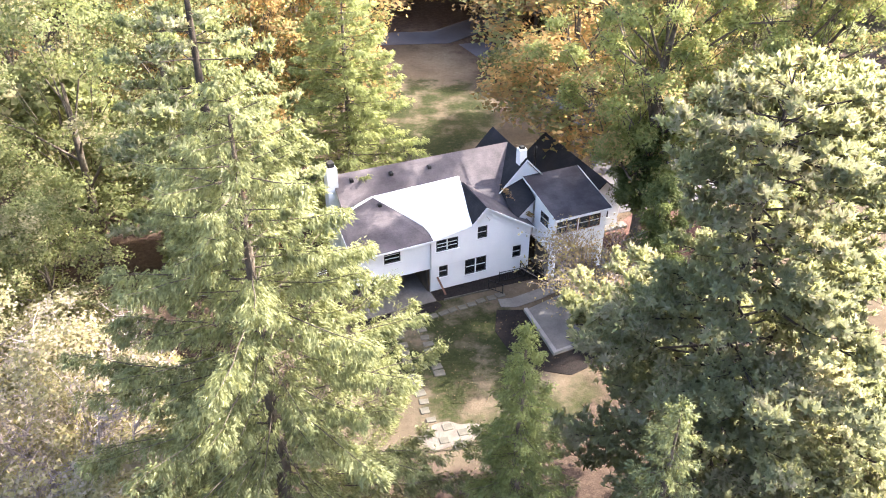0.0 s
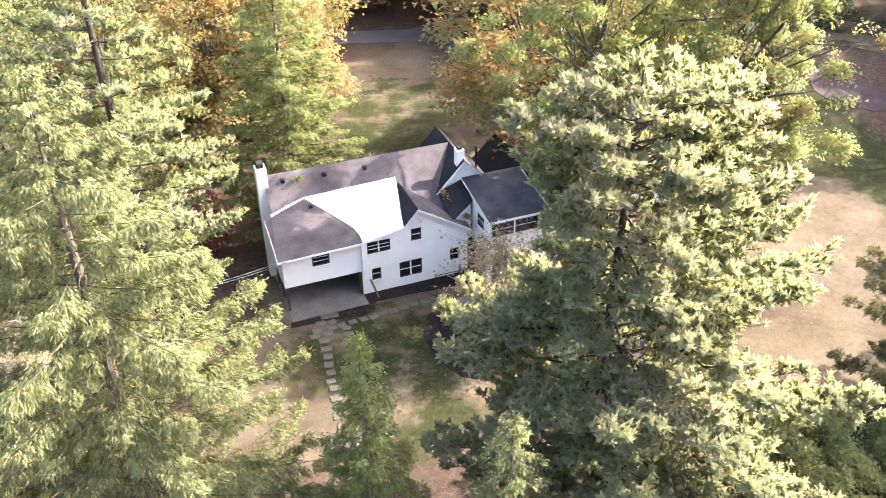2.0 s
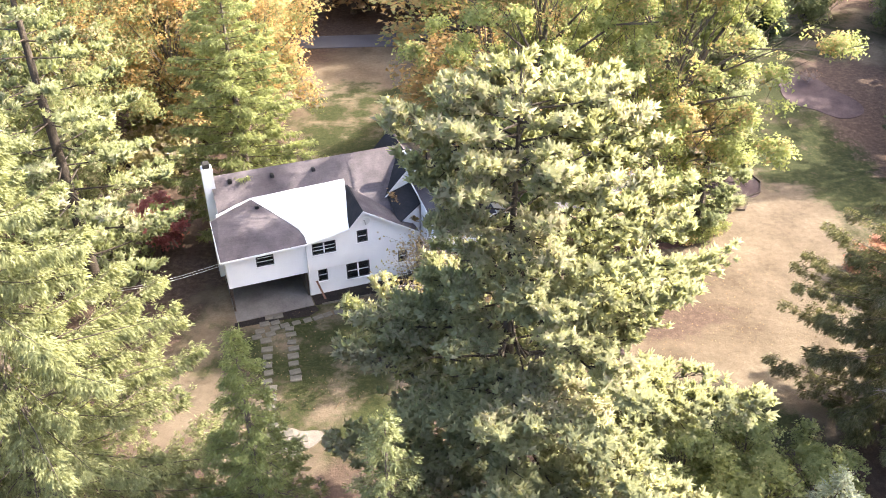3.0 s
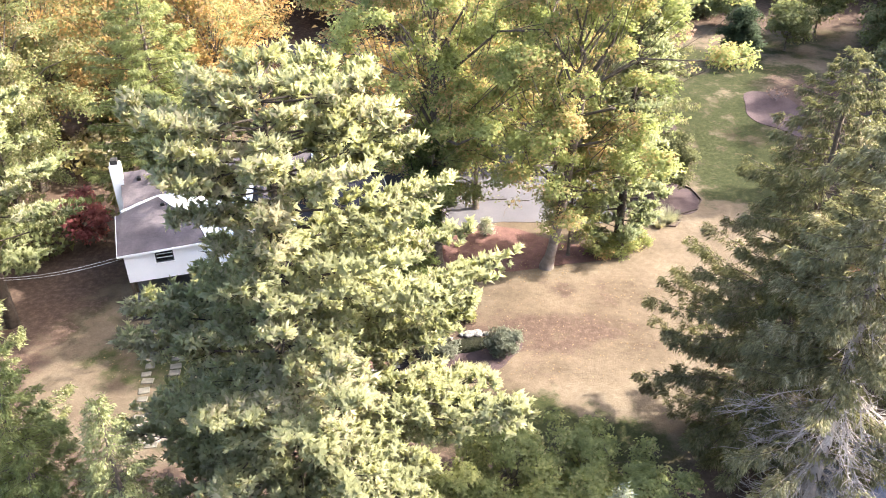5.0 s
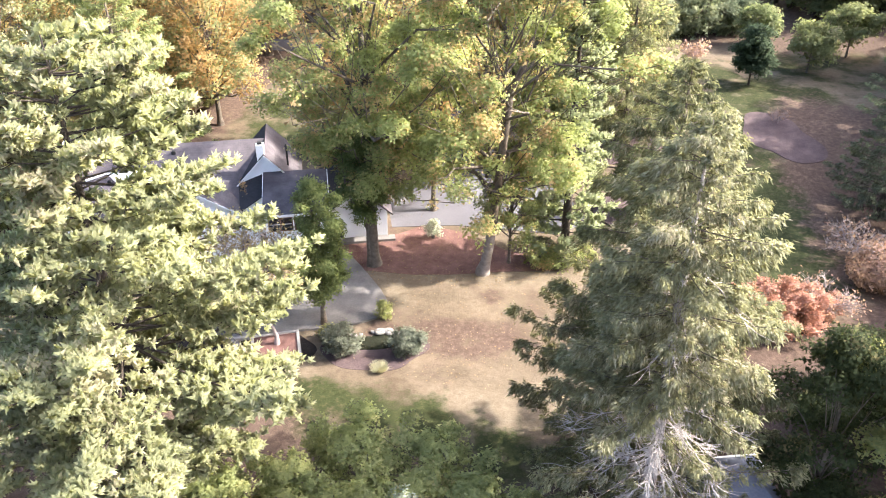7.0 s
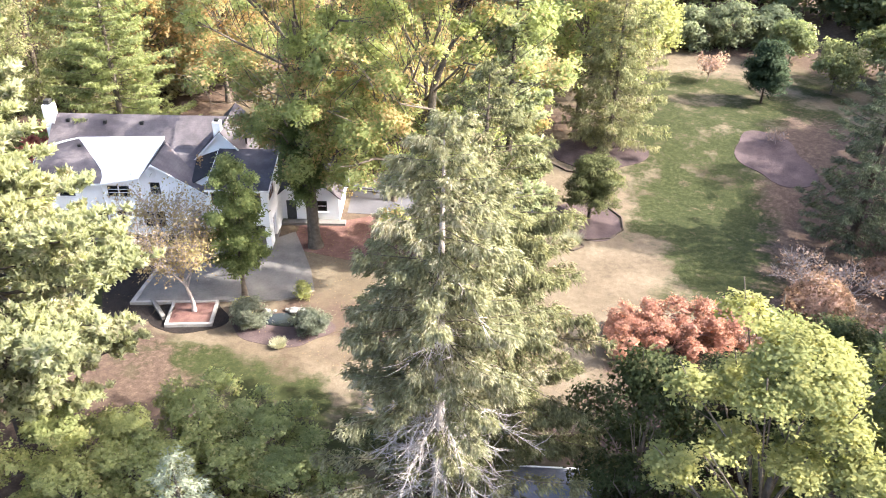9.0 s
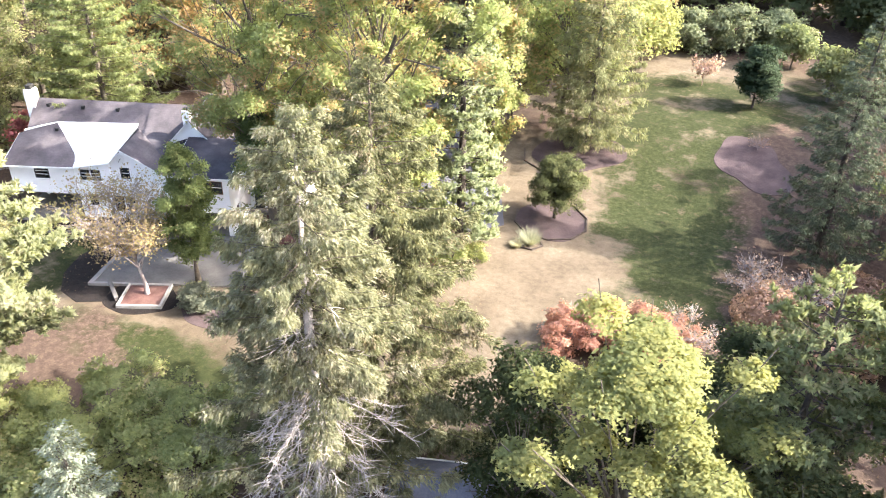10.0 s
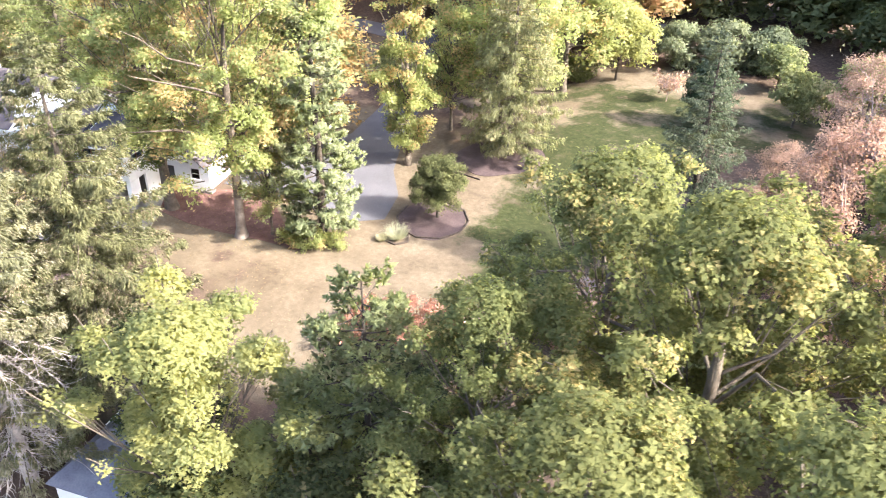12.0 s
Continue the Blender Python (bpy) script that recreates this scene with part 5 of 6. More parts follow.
part("step", boxes((14.9, 20.8, 2.1, 2.9, -0.1, 0.25), bevel=0.02), M_CONCRETE, HOUSE, "pale concrete step")


# ---- paved and planted ground ----
def hp(u, v):
    """House plan to land."""
    c, s = math.cos(radians(20.5)), math.sin(radians(20.5))
    return 0.7 + u * c - v * s, 52.95 + u * s + v * c


patch("driveway", [(18.5, 64.5), (24, 66.0), (33.5, 66.3), (36.0, 69.0), (34.0, 73.5), (30.0, 77.5), (26.0, 84.0), (22.0, 92.0), (17.0, 102.0), (12.0, 113.4), (7.5, 112.6), (12.5, 101.0), (17.0, 91.0), (20.0, 82.0), (19.6, 78.0), (18.6, 74.0), (16.5, 70.0)], M_ASPHALT, 0.035, label="grey asphalt driveway", category="driveway")
patch("road", [(-60, 112.0), (-20, 112.0), (6, 113.0), (40, 137.0), (90, 165.0), (90, 171.0), (36, 142.0), (4, 118.0), (-20, 116.5), (-60, 116.5)], M_ASPHALT, 0.05, label="pale asphalt road in the distance", category="road")
patch("patio", [(8.5, 50.2), (9.9, 45.0), (12.6, 46.3), (15.6, 47.7), (17.9, 48.5), (20.1, 49.7), (21.4, 50.8), (21.9, 51.9), (20.3, 54.3), (18.2, 56.8), (15.9, 59.4), hp(15.1, -0.4), hp(15.1, 1.0), hp(10.1, 1.0), hp(10.1, -2.4), hp(10.0, -4.6)], M_CONCRETE, 0.16, 0.4, "grey concrete patio with worn surface", "patio")
patch("retaining_wall", [(8.25, 50.2), (9.7, 44.75), (12.65, 46.05), (12.55, 46.27), (9.95, 45.1), (8.52, 50.28)], M_TRIMSTONE, 0.26, 0.7, "pale concrete retaining wall", "wall")
patch("mulch_bed", [hp(4.2, -4.3), (8.2, 50.3), (9.65, 44.7), (11.6, 45.4), (12.4, 43.6), (10.6, 42.6), (8.4, 43.2), (6.6, 45.2), hp(2.9, -6.6)], M_MULCH, 0.03, 0.1, "dark mulch bed beside the patio", "mulch bed")
patch("mulch_bed", [hp(0.4, -1.4), hp(4.5, -1.5), hp(8.8, -1.7), hp(9.9, -2.2), hp(9.9, -0.05), hp(0.4, -0.05)], M_MULCH, 0.035, 0.1, "dark mulch bed along the front wall", "mulch bed")
patch("mulch_bed", [hp(-6.0, -2.0), hp(-2.2, -2.3), hp(-0.4, -2.6), hp(0.5, -2.1), hp(0.4, -1.42), hp(-5.9, -1.42)], M_MULCH, 0.03, 0.1, "dark leafy strip before the carport", "mulch bed")
patch("walkway", [hp(4.9, -3.1), hp(6.0, -3.4), hp(8.0, -3.2), hp(10.0, -2.9), hp(10.0, -4.0), hp(8.0, -4.4), hp(5.8, -4.6), hp(4.7, -4.1)], M_CONCRETE, 0.05, 0.12, "curved pale concrete walkway", "walkway")
patch("mulch_bed", [(16.7, 56.9), (22.2, 57.1), (25.4, 57.8), (29.5, 59.1), (33.6, 60.1), (33.0, 62.1), (29.4, 62.5), (25.5, 64.8), (21.5, 65.6), (19.3, 63.4), (15.5, 61.0)], M_REDMULCH, 0.02, 0.1, "red-brown mulch bed round the oak trunks", "mulch bed")
patch("mulch_bed", oval(55.2, 89.4, 3.5, 5.0, 24, seed=5, rough=0.12), M_ROSEMULCH, 0.05, 0.3, "rose-brown round bed on the lawn", "mulch bed", rings=6)
patch("mulch_bed", oval(39.6, 71.8, 3.3, 3.6, 30, seed=6, rough=0.04), M_ROSEMULCH, 0.03, 0.1, "grey-brown bed under the round shrub", "mulch bed")
patch("mulch_bed", oval(38.0, 85.3, 4.6, 3.6, 20, seed=7, rough=0.09), M_ROSEMULCH, 0.05, 0.3, "brown bed under the weeping spruce", "mulch bed", rings=5)
patch("mulch_bed", oval(22.0, 46.6, 3.5, 2.3, 15, seed=8, rough=0.1), M_ROSEMULCH, 0.02, 0.1, "brown bed round the pond", "mulch bed")
patch("gravel_patch", oval(1.6, 37.3, 2.0, 1.15, 20, seed=9, rough=0.12), M_GRAVEL, 0.02, 0.1, "pale stone landing at the end of the path", "gravel")


def edging(points, label):
    """A low timber edge round a bed."""
    root = thing("bed_edging", *points[0], gz(*points[0]), 0, label, "edging")
    for a, b in zip(points, points[1:]):
        bm = bmesh.new()
        d = Vector((b[0] - a[0], b[1] - a[1], 0))
        n = Vector((-d.y, d.x, 0)).normalized() * 0.12
        z = 0.16
        o = Vector((points[0][0], points[0][1], gz(*points[0])))
        p, q = Vector((*a, gz(*a) + z)) - o, Vector((*b, gz(*b) + z)) - o
        prism(bm, p, q, q - Vector((0, 0, 0.3)), p - Vector((0, 0, 0.3)), n)
        part("timber", bm, M_TIMBER, root)


ring = oval(39.6, 71.8, 3.5, 3.8, 30, 10, 0.0)
edging(ring[4:] + ring[:2], "dark timber edging round the shrub bed")
ring = oval(38.0, 85.3, 5.9, 4.5, 20, 11, 0.0)
edging(ring[5:9], "dark timber edging round the spruce bed")
ring = oval(39.2, 67.0, 1.25, 1.25, 0, 6, 0.0)
edging(ring + ring[:1], "dark timber edging round a small grass bed")

# stepping stones
PATHWAY = thing("stepping_stone_path", 0, 48, 0, 0, "path of pale square stepping stones across the lawn", "path", kind="structure")
STONE_BM = boxes((-0.36, 0.36, -0.28, 0.28, -0.06, 0.05), bevel=0.03)
STONE_ME = bpy.data.meshes.new("stepping_stone")
STONE_BM.to_mesh(STONE_ME)
STONE_BM.free()
STONE_ME.materials.append(M_STONE)


def stones(a, b, count, wob, turn, seed):
    rng = random.Random(seed)
    for k in range(count):
        f = k / max(1, count - 1)
        x, y = a[0] + (b[0] - a[0]) * f + rng.uniform(-wob, wob), a[1] + (b[1] - a[1]) * f + rng.uniform(-wob, wob)
        ob = under(new("stepping_stone", STONE_ME), PATHWAY)
        ob.matrix_basis = pose(x, y - 48, 0.02, 0, 0, turn + rng.uniform(-9, 9))
        ob.scale = (rng.uniform(0.85, 1.15), rng.uniform(0.85, 1.15), 1)


stones((-0.4, 49.2), (6.6, 52.3), 10, 0.06, 22, 1)
stones((-1.9, 50.2), (-2.4, 47.8), 4, 0.08, 20, 2)
stones((-1.1, 50.4), (-1.3, 48.2), 4, 0.08, 20, 3)
stones((0.0, 48.9), (1.3, 43.2), 8, 0.08, 10, 4)
stones((-1.6, 47.4), (0.2, 39.6), 10, 0.1, 10, 5)
stones((0.4, 38.6), (2.6, 37.4), 3, 0.15, 10, 6)
stones((0.2, 37.5), (2.4, 36.4), 3, 0.15, 12, 7)

patch("mulch_bed", oval(14.7, 45.3, 3.0, 2.2, 25, seed=10), M_MULCH, 0.025, 0.1, "dark mulch ring round the planter", "mulch bed")
# planter with the small ornamental tree
PLANTER = thing("planter", 14.9, 45.5, 0.0, 24.5, "square stone-edged planter filled with red mulch", "planter")
for r in ((-1.76, 1.76, -1.56, -1.34), (-1.76, 1.76, 1.34, 1.56), (-1.76, -1.54, -1.338, 1.338), (1.54, 1.76, -1.338, 1.338)):
    part("curb", boxes((*r, -0.1, 0.30), bevel=0.02), M_TRIMSTONE, PLANTER, "pale stone curb")
part("mulch", boxes((-1.53, 1.53, -1.33, 1.33, 0.0, 0.2)), M_REDMULCH, PLANTER, "red-brown mulch")
DOGWOOD = twiggy_data("dogwood", 71, 8.0, 4.0, M_TWIG, girth=1.25, lean=(-2.6, 0.8), forks=15, fine=30, leaves=6500, mat=leaf("fading_dogwood_leaves", (0.26, 0.17, 0.10), (0.43, 0.30, 0.18), (0.55, 0.42, 0.28), (0.42, 0.36, 0.12), 0.4), size=0.085)
plant_thing("ornamental_tree", DOGWOOD, 14.9, 45.8, "small half-bare tree with fading orange leaves in the planter", "tree", 0, scale=1.15, lift=0.4)
NARROW = broadleaf_data("narrow_tree", 73, 12.4, 2.3, 2.0, M_IVY, M_BARK, limbs_n=64, twigs=3, clusters=1500, per=20, size=0.09, spread=0.4, fill=0.25, lobe=0.62, foot=0.85, reach=(0.2, 0.85))
plant_thing("narrow_tree", NARROW, 17.4, 48.9, "narrow dark green tree on the patio's edge", "tree", 0, lift=0.2)
IVY = broadleaf_data("ivy", 74, 13.0, 2.3, 4.2, M_IVY, M_BARK, limbs_n=26, twigs=2, clusters=1100, per=18, size=0.1, spread=0.45, fill=0.2)
plant_thing("ivy", IVY, 18.4, 57.7, "dense dark green ivy round the oak trunk", "ivy", 120, names=("stem", "foliage"))
plant_thing("silvery_shrub", broadleaf_data("silvery_shrub", 82, 1.7, 0.9, 0.2, M_SILVER, M_BARK, limbs_n=9, twigs=2, clusters=90, per=14, size=0.07, spread=0.25), 22.6, 63.4, "pale silvery-leaved shrub by the driveway", "shrub", names=("stem", "foliage"))

# pond with rocks and clipped shrubs
patch("pond", oval(21.8, 47.6, 1.9, 0.9, 20, 20, 0.05, 3), M_WATER, 0.05, 0.2, "small dark pond edged with rocks", "pond", kind="structure")


def rock_mesh(seed):
    rng = random.Random(seed)
    bm = bmesh.new()
    bmesh.ops.create_icosphere(bm, subdivisions=2, radius=1.0)
    for v in bm.verts:
        v.co *= 1 + 0.28 * noise.noise(v.co * 1.4 + Vector((seed * 3.1, 0, 0))) + rng.uniform(-0.04, 0.04)
        v.co.z *= 0.62
    me = bpy.data.meshes.new("rock")
    bm.to_mesh(me)
    bm.free()
    me.materials.append(M_ROCK)
    return me


ROCKS = [rock_mesh(k) for k in range(4)]
rng = random.Random(12)
for k in range(22):
    a = k / 22 * 6.283
    ca, sa = math.cos(radians(20)), math.sin(radians(20))
    ex, ey = 2.2 * math.cos(a), 1.15 * math.sin(a)
    x, y = 21.8 + ex * ca - ey * sa, 47.6 + ex * sa + ey * ca
    if math.sin(a) < -0.75:
        continue
    ob = tagged(new("rock", ROCKS[k % 4]), "pale weathered rock at the pond's rim", "rock", "pond rocks")
    r = rng.choice((0.16, 0.2, 0.26, 0.32, 0.4))
    ob.matrix_basis = pose(x + rng.uniform(-0.15, 0.15), y + rng.uniform(-0.15, 0.15), 0.08 + r * 0.3, rng.uniform(-15, 15), rng.uniform(-15, 15), rng.uniform(0, 360))
    ob.scale = (r * rng.uniform(0.9, 1.5), r, r * rng.uniform(0.6, 1.0))
STEMS = ("stem", "foliage")
CLIPPED = broadleaf_data("clipped_shrub", 81, 1.75, 1.25, 0.12, M_CLIPPED, M_BARK, limbs_n=20, twigs=2, clusters=330, per=16, size=0.06, spread=0.24, fill=0.2, lobe=0.85)
planted("clipped_shrub", CLIPPED, [(19.5, 46.0, 0, 1.15, 1.2), (24.4, 46.9, 70, 1.0, 1.25)], "clipped dark green shrub beside the pond", "shrub", "pond shrubs", STEMS)
plant_thing("yellow_shrub", broadleaf_data("yellow_shrub", 83, 1.5, 0.75, 0.15, M_YELLOW, M_BARK, limbs_n=11, twigs=2, clusters=110, per=14, size=0.065, spread=0.25), 21.6, 50.6, "small yellow-green shrub by the patio", "shrub", names=STEMS)
planted("low_shrub", broadleaf_data("base_shrub", 86, 1.9, 1.5, 0.1, M_OAK, M_BARK, limbs_n=16, twigs=2, clusters=170, per=14, size=0.085, spread=0.35), [(32.4, 60.6, 0, 1.0, 1.0), (34.4, 61.0, 90, 0.9, 1.1), (36.0, 62.4, 200, 0.8, 1.0)], "low yellow-green shrub at the pine's foot", "shrub", "low shrubs", STEMS)
plant_thing("low_shrub", broadleaf_data("low_shrub", 84, 1.0, 0.8, 0.1, M_YELLOW, M_BARK, limbs_n=10, twigs=2, clusters=90, per=14, size=0.065, spread=0.25), 18.3, 47.5, "small yellow-green shrub beside the planter", "shrub", names=STEMS)


def grass_data(name, seed, radius, height, count, mat):
    rng = np.random.default_rng(seed)
    a = rng.uniform(0, 6.283, count)
    r = radius * np.sqrt(rng.random(count)) * 0.4
    d = normed(np.stack((np.cos(a) * 0.6, np.sin(a) * 0.6, rng.uniform(0.5, 1.3, count)), axis=1) + rng.normal(scale=0.15, size=(count, 3)))
    ln = (height * rng.uniform(0.5, 1.0, count) * 0.5)[:, None]
    base = np.stack((np.cos(a) * r, np.sin(a) * r, np.zeros(count)), axis=1)
    return blades(name, base + d * ln, d * ln, normed(np.cross(d, unit(rng, count))) * 0.02, mat)


for x, y, r, hgt, lab in ((22.9, 44.7, 1.1, 0.6, "low pale dry grass clump by the pond"), (39.2, 67.0, 1.2, 1.5, "pale ornamental grass in a small bed"), (38.3, 65.9, 0.7, 0.7, "short pale grass clump")):
    tagged(new("grass_clump", grass_data("grass_clump", int(x * 10), r, hgt, 700, M_PALEGRASS)), lab, "grass").location = (x, y, 0.02)

# shrubs and small trees of the garden
ROUND = broadleaf_data("round_shrub", 91, 5.9, 2.75, 1.25, M_HOLLY, M_BARK_DARK, limbs_n=44, clusters=1300, per=20, size=0.075, spread=0.34, fill=0.2, lobe=0.75, foot=0.8, reach=(0.3, 0.85))
plant_thing("round_shrub", ROUND, 39.7, 72.4, "large round dark green shrub on a short trunk", "shrub", scale=1.06, squeeze=1.0, names=STEMS)
CONE = broadleaf_data("cone_tree", 93, 7.2, 2.7, 1.3, M_CEDAR, M_BARK_DARK, limbs_n=40, clusters=1100, per=18, size=0.12, spread=0.5, fill=0.3, lobe=1.0, foot=0.95, reach=(0.2, 0.72))
plant_thing("cedar", CONE, 53.2, 103.4, "dark rounded cedar standing on the lawn", "tree", names=("trunk", "crown"))
RED = broadleaf_data("red_shrub", 95, 4.2, 3.4, 0.4, M_SALMON, M_TWIG_PINK, limbs_n=40, twigs=4, clusters=620, per=18, size=0.1, spread=0.36, fill=0.15, lobe=0.5, gaps=0.12, reach=(0.25, 1.1))
planted("red_shrub", RED, [(50.6, 56.0, 10, 0.86, 1.15), (46.8, 54.2, 100, 0.72, 1.2), (53.4, 57.2, 220, 0.55, 1.2)], "salmon-red autumn shrub beside the lawn", "shrub", "red shrubs", STEMS)
HEATH = shrub_data("rosy_shrub", 97, 3.2, 2.2, 1.3, M_PINK, M_TWIG_PINK, 4200, 0.13, shell=0.5)
planted("rosy_shrub", HEATH, [(59.5, 63.5, 60, 0.9, 1.1), (64.0, 60.0, 200, 1.0, 1.2), (66.0, 70.0, 140, 0.8, 1.2)], "rosy half-bare shrub at the wood's edge", "shrub", "rosy shrubs", STEMS)
GREY = twiggy_data("grey_shrub", 99, 3.0, 2.6, M_TWIG, forks=12, fine=16, leaves=500, mat=M_PINK, size=0.1)
planted("grey_shrub", GREY, [(54.5, 58.0, 200, 0.9, 1.2), (58.5, 67.0, 0, 1.0, 1.3), (62.0, 66.5, 90, 0.9, 1.3), (55.2, 92.0, 30, 0.5, 0.9)], "grey leafless shrub among dry leaves", "shrub", "grey shrubs")
CRIMSON = broadleaf_data("crimson_tree", 103, 5.0, 2.3, 1.2, M_CRIMSON, M_BARK_DARK, limbs_n=12, clusters=240, per=15, size=0.15, spread=0.5)
plant_thing("japanese_maple", CRIMSON, -12.6, 59.6, "small crimson maple beside the house", "tree", names=("trunk", "crown"))
BUSH = broadleaf_data("front_bush", 105, 5.6, 3.6, 0.3, M_BUSH, M_BARK, limbs_n=34, twigs=3, clusters=760, per=16, size=0.1, spread=0.34, fill=0.15, lobe=0.55, gaps=0.12, reach=(0.3, 1.1))
planted("front_bush", BUSH, [(25.2, 32.6, 0, 1.0, 1.0), (29.2, 34.0, 110, 0.85, 1.1), (22.0, 30.5, 200, 0.9, 1.0), (32.0, 31.0, 60, 0.9, 1.1), (26.5, 28.0, 300, 1.05, 1.1), (18.4, 28.6, 150, 0.95, 1.1), (21.4, 26.4, 30, 0.9, 1.15)], "green leafy bush in front of the lawn", "shrub", "front bushes", STEMS)
PALE_SPRUCE = spruce_data("pale_spruce", 107, 9.8, 2.6, 0.5, M_SPRUCE_PALE, M_BARK, levels=26, twigs=60, droop=0.2, twig=0.32)
plant_thing("pale_spruce", PALE_SPRUCE, 29.6, 25.6, "pale blue-green young spruce among bushes", "spruce")
plant_thing("yellow_maple", broadleaf_data("yellow_maple", 109, 9.5, 4.8, 2.0, M_YELLOW, M_BARK, limbs_n=30, clusters=700, per=18, size=0.17, spread=0.8, lobe=0.75), 38.0, 112.5, "bright yellow maple beside the road", "tree")
FRUIT = broadleaf_data("fruit_tree", 111, 6.0, 3.6, 1.6, M_GREEN, M_BARK, limbs_n=10, clusters=380, per=14, size=0.19, spread=0.7)
planted("fruit_tree", FRUIT, [(61.0, 110.0, 0, 1.0, 1.0), (67.0, 117.0, 80, 1.1, 1.0), (73.0, 108.0, 160, 1.0, 1.0), (56.0, 120.0, 40, 0.9, 1.0), (79.0, 118.0, 300, 1.1, 1.0), (70.0, 98.0, 210, 0.8, 1.0)], "small gnarled fruit tree on the far lawn", "tree", "fruit trees")
plant_thing("bare_apple_tree", twiggy_data("bare_apple", 113, 4.0, 2.2, M_TWIG_PINK, forks=9, fine=18, leaves=500, mat=M_PINK, size=0.15), 46.6, 108.5, "small rosy half-bare fruit tree", "tree")
HEDGE = broadleaf_data("hedge_shrub", 115, 5.4, 4.4, 0.2, M_HEDGE, M_BARK, limbs_n=16, twigs=3, clusters=420, per=18, size=0.17, spread=0.7, lobe=0.8)
planted("hedge_shrub", HEDGE, [(42.5, 121.0, 0, 1.0, 1.0), (48.0, 123.5, 90, 1.1, 1.0), (53.0, 126.0, 180, 1.0, 1.0)], "large grey-green shrub beyond the lawn", "shrub", "hedge shrubs", STEMS)

THICKET = broadleaf_data("thicket", 117, 7.5, 4.2, 0.6, M_THICKET, M_TWIG, limbs_n=20, twigs=5, clusters=700, per=17, size=0.12, spread=0.6, fill=0.2, lobe=0.75)
planted("thicket_shrub", THICKET, [(-24.0, 41.0, 0, 1.0, 1.0), (-30.0, 44.0, 90, 1.1, 1.1), (-17.5, 39.0, 190, 0.75, 1.0), (-19.0, 33.0, 260, 0.7, 1.1), (-24.0, 31.0, 40, 0.8, 1.1), (-15.0, 29.0, 120, 0.6, 1.1), (-18.0, 27.0, 310, 0.7, 1.1)], "tall yellow-green thicket shrub of the wood's edge", "shrub", "thicket shrubs", STEMS)

# undergrowth of the woods
UNDER = shrub_data("undergrowth", 131, 2.6, 2.6, 1.6, M_GREEN, M_BARK, 1700, 0.18, lumps=12, shell=0.5)
UNDER_DRY = shrub_data("dry_undergrowth", 133, 2.4, 2.4, 1.4, M_SCRUB, M_BARK, 1500, 0.17, lumps=12, shell=0.45)
rng = random.Random(5)
green_rows, dry_rows = [], []
for x0, x1, y0, y1, count in ((-60, -16, 38, 80, 26), (-34, -10, 18, 42, 12), (70, 95, 52, 70, 9), (74, 100, 74, 100, 9), (-40, -8, 82, 112, 12), (12, 34, 96, 118, 8)):
    for k in range(count):
        row = (rng.uniform(x0, x1), rng.uniform(y0, y1), rng.uniform(0, 360), rng.uniform(0.7, 1.5), rng.uniform(0.9, 1.3))
        (green_rows if rng.random() < 0.55 else dry_rows).append(row)
planted("undergrowth_shrub", UNDER, green_rows, "green shrub of the woodland undergrowth", "shrub", "green undergrowth", STEMS)
planted("dry_undergrowth_shrub", UNDER_DRY, dry_rows, "yellowing shrub of the woodland undergrowth", "shrub", "dry undergrowth", STEMS)

# the woods beyond
rng = random.Random(77)
far_rows, far_dark, far_rust = [], [], []
for k in range(70):
    x = -75 + 200 * (k + 0.5) / 70 + rng.uniform(-3, 3)
    y = 134 + rng.uniform(0, 10) + (8 if 20 < x < 60 else 0)
    row = (x, y, rng.uniform(0, 360), rng.uniform(0.75, 1.05), rng.uniform(1.0, 1.4))
    (far_dark if x > 38 else far_rust if rng.random() < 0.7 else far_rows).append(row)
for k in range(18):
    row = (rng.uniform(86, 116), rng.uniform(60, 132), rng.uniform(0, 360), rng.uniform(0.7, 1.0), rng.uniform(1.0, 1.3))
    (far_rows if k % 3 else far_rust).append(row)
for k in range(12):
    far_rows.append((rng.uniform(-85, -50), rng.uniform(30, 130), rng.uniform(0, 360), rng.uniform(0.8, 1.1), rng.uniform(1.0, 1.3)))
FAR = broadleaf_data("far_tree", 121, 20.0, 7.5, 2.0, M_GREEN, M_BARK, limbs_n=12, twigs=0, clusters=240, per=8, size=0.72, spread=1.4)
FAR_DARK = broadleaf_data("far_dark_tree", 123, 20.0, 7.5, 0.5, M_FARGREEN, M_BARK_DARK, limbs_n=22, twigs=0, clusters=380, per=11, size=0.4, spread=1.3, lobe=0.8)
FAR_RUST = broadleaf_data("far_rust_tree", 125, 20.0, 7.5, 2.0, M_RUST, M_BARK, limbs_n=12, twigs=0, clusters=240, per=8, size=0.72, spread=1.4)
planted("far_tree", FAR, far_rows, "green tree of the distant wood", "tree", "distant green trees")
planted("far_dark_tree", FAR_DARK, far_dark, "dark evergreen tree of the distant wood", "tree", "distant dark trees")
planted("far_rust_tree", FAR_RUST, far_rust, "rust-coloured tree of the distant wood", "tree", "distant rust trees")

